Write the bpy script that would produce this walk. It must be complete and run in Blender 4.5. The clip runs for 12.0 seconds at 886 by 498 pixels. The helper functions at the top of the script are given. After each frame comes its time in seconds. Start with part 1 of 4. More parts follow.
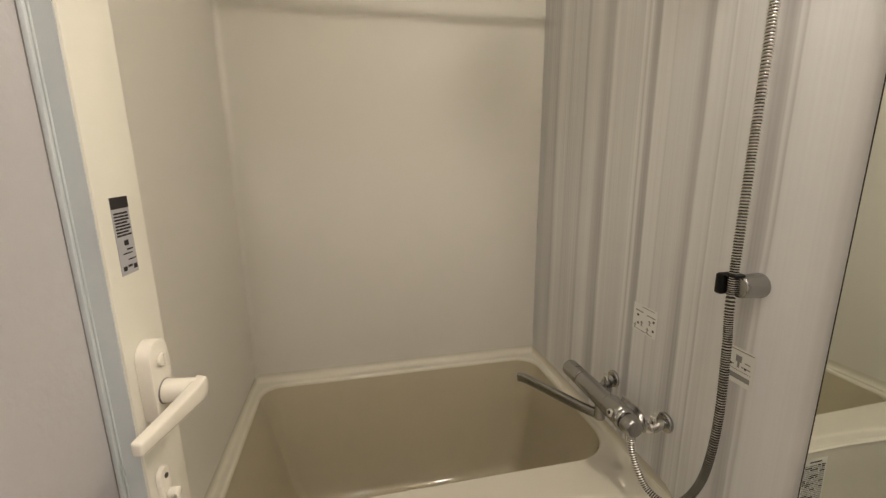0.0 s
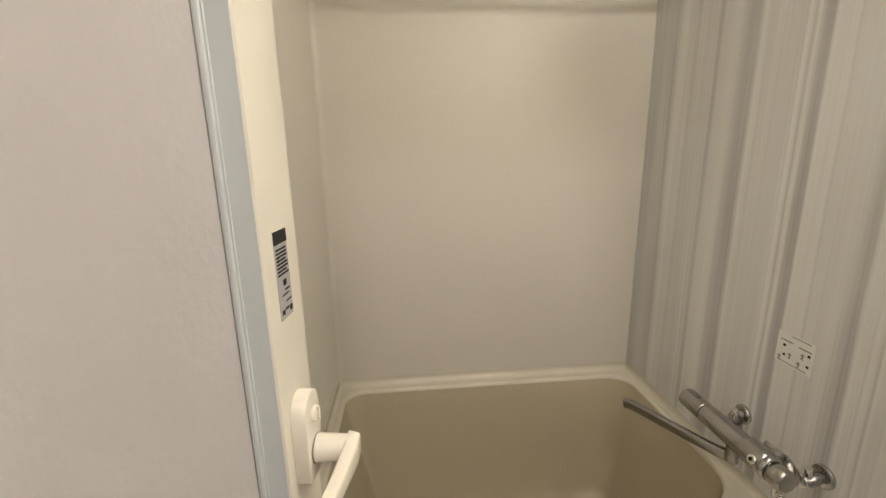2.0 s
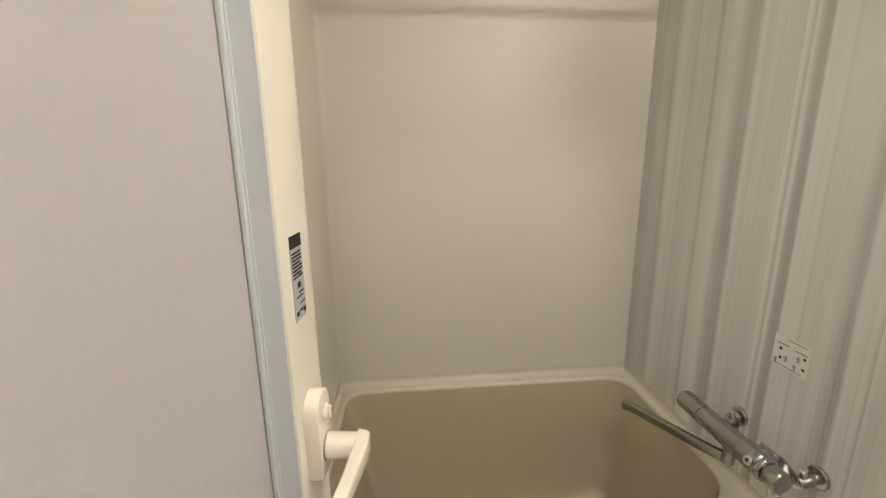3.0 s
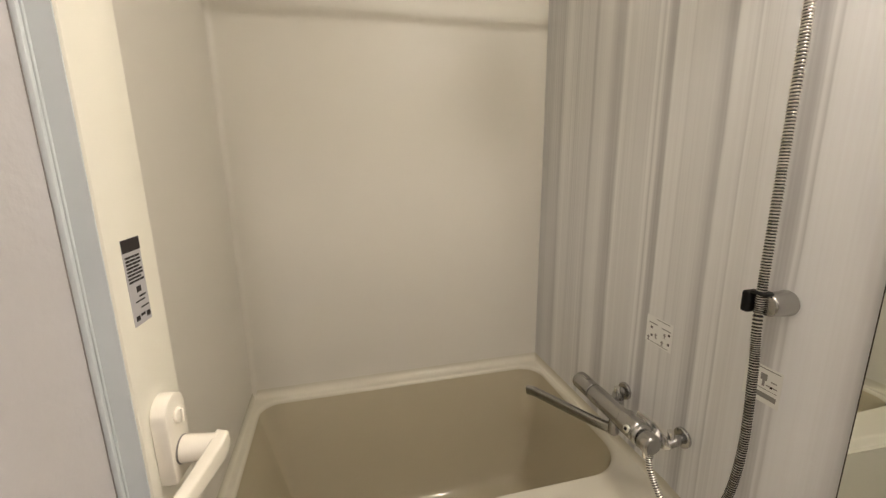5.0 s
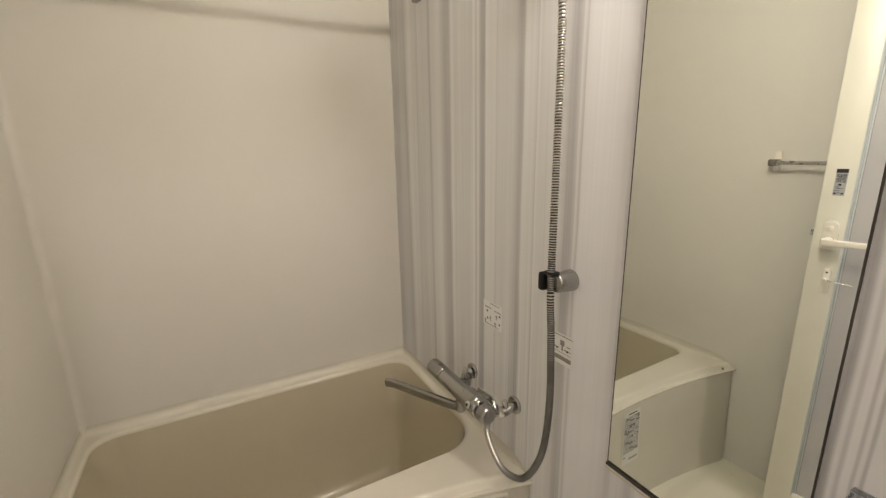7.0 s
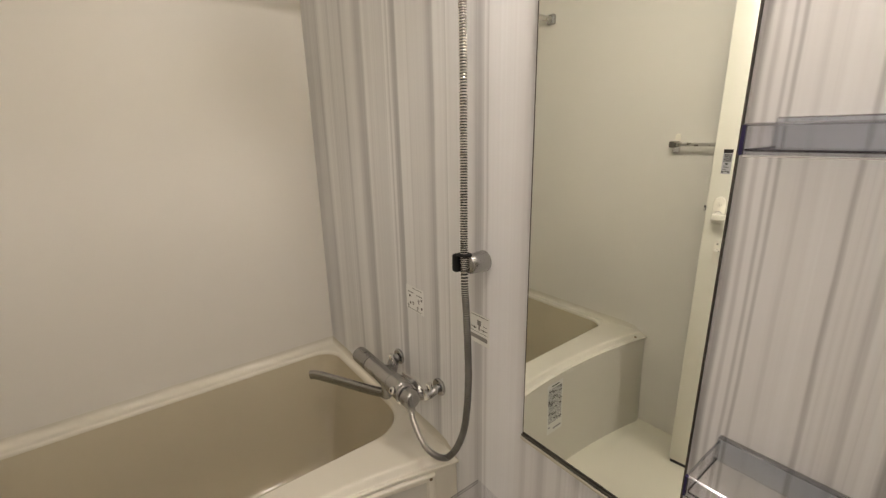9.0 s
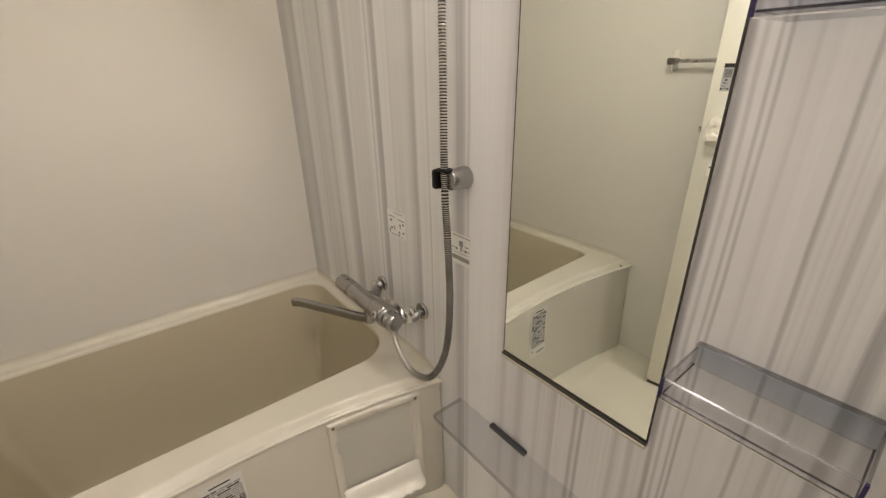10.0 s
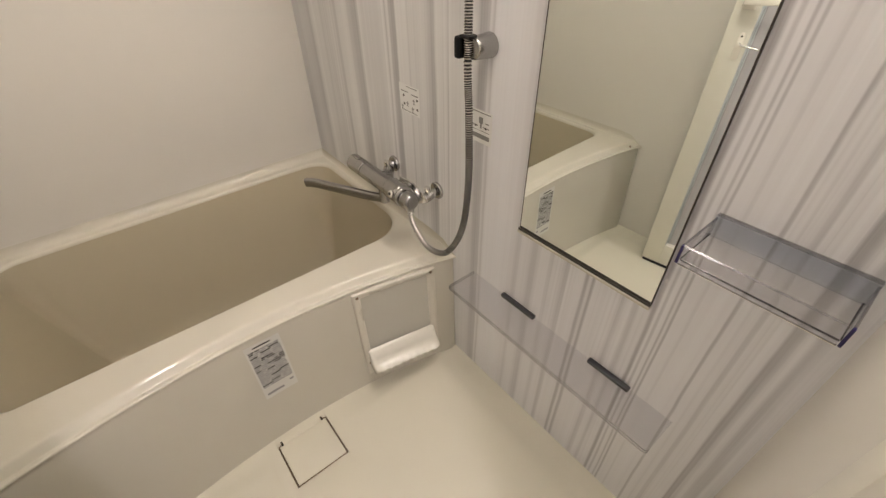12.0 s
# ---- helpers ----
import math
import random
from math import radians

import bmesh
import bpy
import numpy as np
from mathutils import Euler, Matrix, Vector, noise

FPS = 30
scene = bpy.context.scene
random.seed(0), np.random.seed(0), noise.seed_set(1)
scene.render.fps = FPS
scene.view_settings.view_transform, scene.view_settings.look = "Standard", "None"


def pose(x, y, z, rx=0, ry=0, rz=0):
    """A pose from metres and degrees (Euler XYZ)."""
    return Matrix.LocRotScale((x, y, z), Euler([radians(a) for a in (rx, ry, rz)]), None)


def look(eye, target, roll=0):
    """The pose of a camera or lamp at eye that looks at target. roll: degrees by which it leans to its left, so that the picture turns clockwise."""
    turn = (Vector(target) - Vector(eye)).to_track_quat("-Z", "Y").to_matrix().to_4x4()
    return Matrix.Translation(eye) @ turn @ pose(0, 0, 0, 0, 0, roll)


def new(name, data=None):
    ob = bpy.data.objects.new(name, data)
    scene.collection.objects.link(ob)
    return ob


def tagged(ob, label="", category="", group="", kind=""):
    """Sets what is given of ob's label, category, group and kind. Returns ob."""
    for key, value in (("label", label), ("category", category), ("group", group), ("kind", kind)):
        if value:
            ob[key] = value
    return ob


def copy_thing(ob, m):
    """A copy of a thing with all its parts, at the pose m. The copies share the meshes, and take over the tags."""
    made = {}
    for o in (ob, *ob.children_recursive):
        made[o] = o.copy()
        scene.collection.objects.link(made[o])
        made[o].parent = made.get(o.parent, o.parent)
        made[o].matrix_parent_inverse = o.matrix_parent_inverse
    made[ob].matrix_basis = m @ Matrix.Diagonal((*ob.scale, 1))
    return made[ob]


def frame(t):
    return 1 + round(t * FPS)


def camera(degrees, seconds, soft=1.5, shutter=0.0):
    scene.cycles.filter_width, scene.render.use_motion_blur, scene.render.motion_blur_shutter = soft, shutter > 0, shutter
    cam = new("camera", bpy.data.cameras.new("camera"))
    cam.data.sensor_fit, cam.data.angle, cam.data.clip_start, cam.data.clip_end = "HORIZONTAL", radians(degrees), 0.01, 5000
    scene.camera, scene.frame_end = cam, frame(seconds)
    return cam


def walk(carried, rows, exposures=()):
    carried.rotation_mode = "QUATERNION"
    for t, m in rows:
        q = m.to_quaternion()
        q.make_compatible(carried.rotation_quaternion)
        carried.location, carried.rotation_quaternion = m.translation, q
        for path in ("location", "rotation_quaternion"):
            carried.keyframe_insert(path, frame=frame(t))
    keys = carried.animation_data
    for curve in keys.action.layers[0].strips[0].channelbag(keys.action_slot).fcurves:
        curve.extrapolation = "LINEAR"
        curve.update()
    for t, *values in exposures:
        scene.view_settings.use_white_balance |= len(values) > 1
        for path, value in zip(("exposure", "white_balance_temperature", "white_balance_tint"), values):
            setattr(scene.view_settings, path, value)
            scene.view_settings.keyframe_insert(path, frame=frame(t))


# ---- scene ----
# ---- camera ----
cam = camera(93.1, 12.0, soft=1.4)
ROWS = [
    (0, pose(0.0178, -0.0186, 1.1780, 77.29, 0.55, -12.33)),
    (0.5, pose(-0.0347, 0.0470, 1.1718, 77.22, 0.62, -11.24)),
    (1, pose(-0.0829, 0.0658, 1.1917, 76.86, 1.15, -9.25)),
    (1.5, pose(-0.1214, 0.0756, 1.1998, 76.81, 0.82, -7.31)),
    (2, pose(-0.0895, 0.0858, 1.2017, 76.70, 1.09, -5.10)),
    (2.5, pose(-0.1076, 0.0830, 1.2059, 76.77, 0.74, -4.93)),
    (4.5, pose(-0.0390, 0.0453, 1.2097, 76.87, 0.72, -10.32)),
    (5, pose(-0.0254, 0.0359, 1.2073, 77.01, 0.75, -14.20)),
    (5.5, pose(-0.0007, 0.0161, 1.2113, 76.83, 0.77, -18.09)),
    (6, pose(0.0270, -0.0076, 1.2146, 76.69, 0.99, -21.89)),
    (6.5, pose(0.0492, -0.0313, 1.2228, 76.47, 0.92, -25.77)),
    (7, pose(0.0813, -0.0439, 1.2165, 76.48, 1.03, -28.98)),
    (7.2, look((0.076, -0.059, 1.216), (1.059, 1.622, 0.758), -0.9)),
    (8.8, look((0.131, -0.061, 1.210), (1.280, 1.494, 0.700), -1.0)),
    (9, pose(0.1366, -0.0666, 1.2077, 74.48, 1.13, -37.14)),
    (9.5, pose(0.1440, -0.0682, 1.1914, 71.62, 0.99, -37.93)),
    (10, pose(0.1669, -0.0608, 1.1497, 66.48, 1.04, -38.44)),
    (10.5, pose(0.1391, -0.0719, 1.1386, 60.16, 0.97, -38.83)),
    (11, pose(0.1242, -0.0604, 1.1388, 54.06, 0.84, -39.07)),
    (11.5, pose(0.1172, -0.0512, 1.1413, 50.11, 0.80, -39.09)),
    (12, pose(0.1122, -0.0442, 1.1453, 50.93, 0.72, -39.17)),
]
walk(cam, ROWS, exposures=[(0.0, -0.36, 6480, 8), (1.0, -0.2, 6470, 8), (2.5, -0.17, 6450, 8), (5.0, -0.13, 6400, 8.5), (7.0, -0.10, 6330, 9), (9.0, -0.10, 6270, 10.5), (10.3, 0.03, 6220, 11), (12.0, 0.15, 6170, 12.5)])

# ---- sizes of the room, metres ----
X0, X1 = -0.350, 0.703          # side walls
Y0, Y1 = -0.112, 1.449          # doorway wall, wall behind the tub
TOP = 2.06                      # ceiling
RIM = 0.395                     # top of the tub's deck
GAP0, GAP1, HEAD = -0.31, 0.36, 1.98   # doorway


# ---- light: strengths, colours, place of the wall lamp ----
LAMP, LAMP_COLOR = 126.0, (1.0, 0.90, 0.79)
ROOM, ROOM_COLOR = 148.0, (1.0, 0.90, 0.87)
LAMP_Y, LAMP_Z = 0.24, 1.85


# ---- node helpers ----
def material(name, color=(0.8, 0.8, 0.8), rough=0.5, metal=0.0, coat=0.0, spec=0.5):
    m = bpy.data.materials.new(name)
    m.use_nodes = True
    b = m.node_tree.nodes["Principled BSDF"]
    b.inputs["Base Color"].default_value = (*color, 1)
    b.inputs["Roughness"].default_value = rough
    b.inputs["Metallic"].default_value = metal
    b.inputs["Coat Weight"].default_value = coat
    b.inputs["Coat Roughness"].default_value = 0.08
    b.inputs["Specular IOR Level"].default_value = spec
    return m


def node(m, kind, **values):
    n = m.node_tree.nodes.new(kind)
    for k, v in values.items():
        n.inputs[k].default_value = v
    return n


def noise_of(m, scale, detail=3.0, stretch=(1, 1, 1)):
    """A noise in world metres, stretched by the scales given."""
    t = m.node_tree
    co, mp = t.nodes.new("ShaderNodeTexCoord"), t.nodes.new("ShaderNodeMapping")
    mp.inputs["Scale"].default_value = stretch
    n = node(m, "ShaderNodeTexNoise", Scale=scale, Detail=detail)
    t.links.new(co.outputs["Object"], mp.inputs["Vector"])
    t.links.new(mp.outputs["Vector"], n.inputs["Vector"])
    return n.outputs["Fac"]


def vary(m, amount=0.06, scale=3.0, fine=60.0, bump=0.05, rough_by=0.08):
    """Broad stains, fine grain, uneven gloss and a little relief on a plain surface."""
    t = m.node_tree
    b = t.nodes["Principled BSDF"]
    base = tuple(b.inputs["Base Color"].default_value)[:3]
    big, small = noise_of(m, scale), noise_of(m, fine, 4.0)
    add = t.nodes.new("ShaderNodeMath")
    add.operation = "MULTIPLY_ADD"
    add.inputs[1].default_value = 0.7
    t.links.new(big, add.inputs[0])
    sm = t.nodes.new("ShaderNodeMath")
    sm.operation = "MULTIPLY"
    sm.inputs[1].default_value = 0.3
    t.links.new(small, sm.inputs[0])
    t.links.new(sm.outputs[0], add.inputs[2])
    mix = t.nodes.new("ShaderNodeMix")
    mix.data_type = "RGBA"
    mix.inputs["A"].default_value = (*[c * (1 - amount) for c in base], 1)
    mix.inputs["B"].default_value = (*[min(1, c * (1 + amount)) for c in base], 1)
    t.links.new(add.outputs[0], mix.inputs["Factor"])
    t.links.new(mix.outputs["Result"], b.inputs["Base Color"])
    r = t.nodes.new("ShaderNodeMapRange")
    r0 = b.inputs["Roughness"].default_value
    r.inputs["To Min"].default_value, r.inputs["To Max"].default_value = max(0.02, r0 - rough_by), r0 + rough_by
    t.links.new(big, r.inputs["Value"])
    t.links.new(r.outputs["Result"], b.inputs["Roughness"])
    bp = node(m, "ShaderNodeBump", Strength=bump, Distance=0.001)
    t.links.new(small, bp.inputs["Height"])
    t.links.new(bp.outputs["Normal"], b.inputs["Normal"])
    return m


# ---- materials ----
wall_plain = vary(material("cream_wall_panel", (0.71, 0.678, 0.606), 0.43, spec=0.45), 0.02, 1.5, 300, 0.06)
cove_mat = vary(material("glossy_cream_corner", (0.71, 0.678, 0.606), 0.42, coat=0.12, spec=0.45), 0.02, 1.5, 300, 0.03)
cove_mat.node_tree.nodes["Principled BSDF"].inputs["Coat Roughness"].default_value = 0.05
floor_mat = vary(material("cream_floor_resin", (0.725, 0.688, 0.562), 0.33), 0.03, 4, 260, 0.12)
tub_mat = vary(material("cream_tub_resin", (0.675, 0.638, 0.535), 0.045, spec=0.6), 0.02, 3, 80, 0.003, 0.008)
bowl_mat = vary(material("beige_tub_inside", (0.54, 0.482, 0.352), 0.05, spec=0.6), 0.03, 3, 80, 0.003, 0.008)
apron_mat = vary(material("pale_grey_cream_apron", (0.595, 0.562, 0.468), 0.3), 0.02, 3.4, 165, 0.03)
hatch_mat = vary(material("white_hatch_plastic", (0.70, 0.668, 0.57), 0.25), 0.02, 5, 120, 0.02)
hatch_frame = vary(material("pale_hatch_frame", (0.655, 0.618, 0.52), 0.28), 0.02, 5, 120, 0.02)
hatch_grey = vary(material("grey_hatch_panel", (0.52, 0.50, 0.43), 0.35), 0.03, 6, 120, 0.02)
stile_mat = vary(material("cream_painted_aluminium", (0.80, 0.77, 0.66), 0.32), 0.015, 3, 200, 0.02)
panel_mat = vary(material("grained_grey_resin", (0.52, 0.50, 0.50), 0.4), 0.05, 8, 150, 0.55)
strip_mat = vary(material("pale_blue_grey_strip", (0.60, 0.635, 0.635), 0.4), 0.02, 5, 150, 0.03)
trim_mat = vary(material("grey_gasket", (0.30, 0.28, 0.26), 0.6), 0.05, 8, 150, 0.2)
handle_mat = vary(material("ivory_plastic", (0.86, 0.81, 0.70), 0.25), 0.015, 5, 150, 0.02)
chrome = vary(material("chrome", (0.80, 0.79, 0.77), 0.10, 1.0), 0.03, 30, 200, 0.01, 0.05)
dull = vary(material("dull_chrome", (0.43, 0.425, 0.42), 0.12, 1.0), 0.05, 30, 200, 0.02, 0.05)
satin = vary(material("satin_chrome", (0.40, 0.392, 0.38), 0.24, 1.0), 0.05, 40, 200, 0.03, 0.06)
steel = vary(material("brushed_steel", (0.55, 0.53, 0.50), 0.28, 1.0), 0.05, 40, 200, 0.03, 0.06)
hose_mat = vary(material("steel_hose", (0.74, 0.71, 0.66), 0.28, 1.0), 0.05, 40, 200, 0.02, 0.04)
rail_mat = vary(material("pale_metal_rail", (0.66, 0.62, 0.54), 0.35, 0.4), 0.03, 40, 200, 0.02, 0.05)
arm_mat = vary(material("warm_dark_steel", (0.30, 0.27, 0.23), 0.25, 1.0), 0.05, 40, 200, 0.02, 0.05)
bronze = vary(material("brown_steel", (0.24, 0.185, 0.12), 0.4, 1.0), 0.1, 40, 200, 0.03, 0.06)
groove_mat = material("matt_black", (0.012, 0.012, 0.012), 0.5)
black = material("black_plastic", (0.006, 0.006, 0.006), 0.45, spec=0.3)
dark = material("dark_gap", (0.05, 0.042, 0.032), 0.7)
care_paper = vary(material("dull_white_label", (0.66, 0.645, 0.585), 0.4), 0.02, 20, 200, 0.01)
paper = vary(material("white_sticker", (0.91, 0.91, 0.89), 0.4), 0.02, 20, 200, 0.01)
ink = material("dark_print", (0.035, 0.03, 0.028), 0.75, spec=0.15)
ink_soft = material("grey_print", (0.30, 0.29, 0.28), 0.5)
silver = material("silver_sticker", (0.43, 0.42, 0.425), 0.45)
navy = material("navy_acrylic_edge", (0.035, 0.028, 0.11), 0.15)
bracket_mat = material("dark_grey_bracket", (0.05, 0.05, 0.055), 0.4)
room_wall = vary(material("white_wallpaper", (0.78, 0.76, 0.73), 0.8), 0.02, 3, 120, 0.3)
room_floor = vary(material("brown_floor_sheet", (0.25, 0.17, 0.10), 0.5), 0.1, 5, 60, 0.2)
mirror_mat = material("silvered_glass", (0.925, 0.96, 0.925), 0.0, 1.0)


def emitting(name, color, strength):
    m = material(name, (0.9, 0.9, 0.9), 0.3)
    b = m.node_tree.nodes["Principled BSDF"]
    b.inputs["Emission Color"].default_value = (*color, 1)
    b.inputs["Emission Strength"].default_value = strength
    return m


opal_warm = emitting("opal_lamp_warm", LAMP_COLOR, LAMP)
opal_room = emitting("opal_lamp_room", ROOM_COLOR, ROOM)


def clear(name, tint, gloss=0.06, shine=0.04):
    """Clear acrylic, taken face by face: what passes is tinted, with a Fresnel gloss on top."""
    m = bpy.data.materials.new(name)
    m.use_nodes = True
    t = m.node_tree
    t.nodes.clear()
    out, mix = t.nodes.new("ShaderNodeOutputMaterial"), t.nodes.new("ShaderNodeMixShader")
    see, gl = t.nodes.new("ShaderNodeBsdfTransparent"), t.nodes.new("ShaderNodeBsdfGlossy")
    lw = node(m, "ShaderNodeLayerWeight", Blend=0.5)
    power, fr = t.nodes.new("ShaderNodeMath"), t.nodes.new("ShaderNodeMath")
    power.operation, power.inputs[1].default_value = "POWER", 5.0
    fr.operation, fr.inputs[1].default_value, fr.inputs[2].default_value = "MULTIPLY_ADD", 0.75, shine
    t.links.new(lw.outputs["Facing"], power.inputs[0])
    t.links.new(power.outputs[0], fr.inputs[0])
    see.inputs["Color"].default_value = (*tint, 1)
    gl.inputs["Roughness"].default_value = gloss
    t.links.new(fr.outputs[0], mix.inputs[0])
    t.links.new(see.outputs[0], mix.inputs[1])
    t.links.new(gl.outputs[0], mix.inputs[2])
    t.links.new(mix.outputs[0], out.inputs["Surface"])
    return m


acrylic = clear("clear_acrylic", (0.955, 0.955, 0.97))
acrylic_base = clear("faint_grey_acrylic", (0.96, 0.96, 0.965), 0.08)
acrylic_grey = clear("smoky_acrylic", (0.84, 0.83, 0.825), 0.15)

polished_edge = clear("polished_acrylic_edge", (0.80, 0.80, 0.83), 0.12, 0.2)
acrylic_fold = clear("dark_acrylic_fold", (0.46, 0.445, 0.485), 0.1)
acrylic_smoke = clear("smoky_blue_grey_acrylic", (0.865, 0.882, 0.91), 0.1)

# printed stripes of the near sheet: place along the wall, half width, depth of the grey (below nought: paler)
STRIPES = [
    (-0.085, 0.012, 0.5), (-0.057, 0.014, 0.85), (-0.040, 0.004, -0.2), (-0.017, 0.005, 0.35), (0.0, 0.004, 0.15), (0.016, 0.004, 0.8), (0.038, 0.010, -0.15), (0.060, 0.004, 0.2),
    (0.083, 0.0032, 0.75), (0.0915, 0.0030, 0.65), (0.1035, 0.004, 0.6), (0.115, 0.006, 0.95), (0.145, 0.008, 0.45), (0.17, 0.010, 0.4),
    (0.234, 0.006, 0.8), (0.248, 0.006, 0.9), (0.295, 0.010, 0.55), (0.33, 0.010, 0.35), (0.378, 0.018, 0.5), (0.425, 0.010, 0.3)]
# the print further in, as grey against place along the wall
PRINT_MIDDLE = [
    (0.440, 0.1), (0.450, -0.15), (0.471, -0.35), (0.500, -0.45), (0.530, -0.40), (0.536, -0.25), (0.541, 0.45), (0.546, 0.1), (0.549, -0.15), (0.553, 0.45), (0.560, 0.75), (0.575, 0.7),
    (0.583, 0.3), (0.590, 0.1), (0.607, 0.0), (0.633, -0.05), (0.660, 0.0), (0.664, -0.3), (0.668, 0.45), (0.673, 0.3), (0.677, 0.0), (0.688, 0.05), (0.700, -0.1), (0.705, -0.2),
    (0.711, 0.2), (0.716, 0.85), (0.727, 0.8), (0.735, 0.5), (0.749, 0.2), (0.765, 0.1), (0.806, 0.05), (0.810, 0.35), (0.815, 0.0), (0.848, 0.0), (0.853, -0.25), (0.859, 0.3)]
PRINT_BACK = [
    (0.862, 0.85), (0.874, 0.8), (0.886, 0.35), (0.890, -0.3), (0.895, 0.1), (0.900, 0.5), (0.905, 0.0), (0.912, -0.3), (0.918, 0.05), (0.930, 0.1), (0.968, 0.15), (1.012, 0.1),
    (1.020, -0.15), (1.030, 0.3), (1.039, 0.8), (1.058, 0.75), (1.078, 0.4), (1.090, 0.0), (1.105, -0.1), (1.120, 0.1), (1.137, 0.2), (1.144, 0.15), (1.155, 0.55), (1.162, 0.5),
    (1.168, 0.2), (1.220, 0.25), (1.281, 0.2), (1.295, -0.1), (1.303, 0.0), (1.320, 0.3), (1.330, 0.65), (1.338, 0.5), (1.360, 0.45), (1.389, 0.5), (1.430, 0.6), (1.451, 0.75)]


def striped():
    m = material("striped_wall_panel", (0.7, 0.7, 0.7), 0.30, spec=0.45)
    t = m.node_tree
    b = t.nodes["Principled BSDF"]

    def math_of(op, a, c, d=None):
        n = t.nodes.new("ShaderNodeMath")
        n.operation = op
        for i, v in enumerate((a, c, d)):
            if v is None:
                continue
            if isinstance(v, (int, float)):
                n.inputs[i].default_value = v
            else:
                t.links.new(v, n.inputs[i])
        return n.outputs[0]

    co, sep = t.nodes.new("ShaderNodeTexCoord"), t.nodes.new("ShaderNodeSeparateXYZ")
    t.links.new(co.outputs["Object"], sep.inputs[0])
    wob = noise_of(m, 1.0, 3.0, (1, 9, 3.2))
    y = math_of("ADD", sep.outputs["Y"], math_of("MULTIPLY", math_of("SUBTRACT", wob, 0.5), 0.010))
    points = []
    for k, (c, w, d) in enumerate(STRIPES):
        left = max(c - w, (STRIPES[k - 1][0] + c) / 2 + 0.0003) if k else c - w
        right = min(c + w, (STRIPES[k + 1][0] + c) / 2) if k < len(STRIPES) - 1 else c + w
        points += [(left, 0.0), (c - w * 0.2, d), (c + w * 0.3, d), (right, 0.0)]
    points += PRINT_MIDDLE + PRINT_BACK
    total = points[0][1]
    for i in range(0, len(points) - 1, 28):
        some = points[i:i + 29]
        lo, hi = some[0][0], some[-1][0]
        u = math_of("DIVIDE", math_of("SUBTRACT", y, lo), hi - lo)
        ramp = t.nodes.new("ShaderNodeValToRGB")
        el = ramp.color_ramp.elements
        el[0].position, el[0].color = 0.0, ((some[0][1] + 1) / 2,) * 3 + (1,)
        el[1].position, el[1].color = 1.0, ((some[-1][1] + 1) / 2,) * 3 + (1,)
        for p, v in some[1:-1]:
            el.new((p - lo) / (hi - lo)).color = ((v + 1) / 2,) * 3 + (1,)
        t.links.new(u, ramp.inputs[0])
        step = math_of("SUBTRACT", math_of("MULTIPLY", ramp.outputs[0], 2.0), 1.0 + some[0][1])
        total = math_of("ADD", step, total)
    # the print comes and goes up the wall, with fine and broad streaks between
    fade = math_of("ADD", math_of("MULTIPLY", noise_of(m, 1.0, 2.0, (1, 14, 2.6)), 0.7), 0.65)
    fine = math_of("MULTIPLY", math_of("SUBTRACT", noise_of(m, 1.0, 4.0, (1, 190, 1.1)), 0.5), math_of("ADD", math_of("MULTIPLY", noise_of(m, 1.0, 1.0, (1, 7, 1.2)), 2.7), -0.65))
    broad = math_of("MULTIPLY", math_of("SUBTRACT", noise_of(m, 1.0, 3.0, (1, 26, 0.9)), 0.5), 0.45)
    k = math_of("ADD", math_of("MULTIPLY", total, fade), math_of("ADD", fine, broad))
    # darkened towards the back corner: weaker light there, put into the colour
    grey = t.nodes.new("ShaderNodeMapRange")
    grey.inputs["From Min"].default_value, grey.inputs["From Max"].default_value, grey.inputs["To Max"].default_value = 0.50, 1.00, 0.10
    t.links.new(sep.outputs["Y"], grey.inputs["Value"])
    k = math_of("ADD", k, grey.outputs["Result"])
    mr = t.nodes.new("ShaderNodeMapRange")
    mr.inputs["From Min"].default_value, mr.inputs["From Max"].default_value = -0.6, 1.2
    t.links.new(k, mr.inputs["Value"])
    ramp = t.nodes.new("ShaderNodeValToRGB")
    el = ramp.color_ramp.elements
    el[0].position, el[0].color = 0.0, (0.965, 0.97, 1.0, 1)
    el[1].position, el[1].color = 1.0, (0.445, 0.435, 0.455, 1)
    e = el.new(0.36)
    e.color = (0.862, 0.857, 0.88, 1)
    t.links.new(mr.outputs["Result"], ramp.inputs[0])
    # the colour goes from lavender grey at the near end to a warmer grey towards the back
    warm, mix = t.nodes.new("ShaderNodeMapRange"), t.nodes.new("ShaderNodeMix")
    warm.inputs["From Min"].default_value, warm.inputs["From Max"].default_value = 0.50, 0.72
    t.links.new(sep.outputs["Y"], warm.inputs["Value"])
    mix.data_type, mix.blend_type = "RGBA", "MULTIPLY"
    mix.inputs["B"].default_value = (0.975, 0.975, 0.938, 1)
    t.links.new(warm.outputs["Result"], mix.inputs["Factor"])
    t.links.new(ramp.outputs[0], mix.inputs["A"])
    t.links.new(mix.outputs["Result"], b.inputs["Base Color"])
    bp = node(m, "ShaderNodeBump", Strength=0.05, Distance=0.001)
    t.links.new(noise_of(m, 260, 3.0), bp.inputs["Height"])
    t.links.new(bp.outputs["Normal"], b.inputs["Normal"])
    return m


wall_striped = striped()


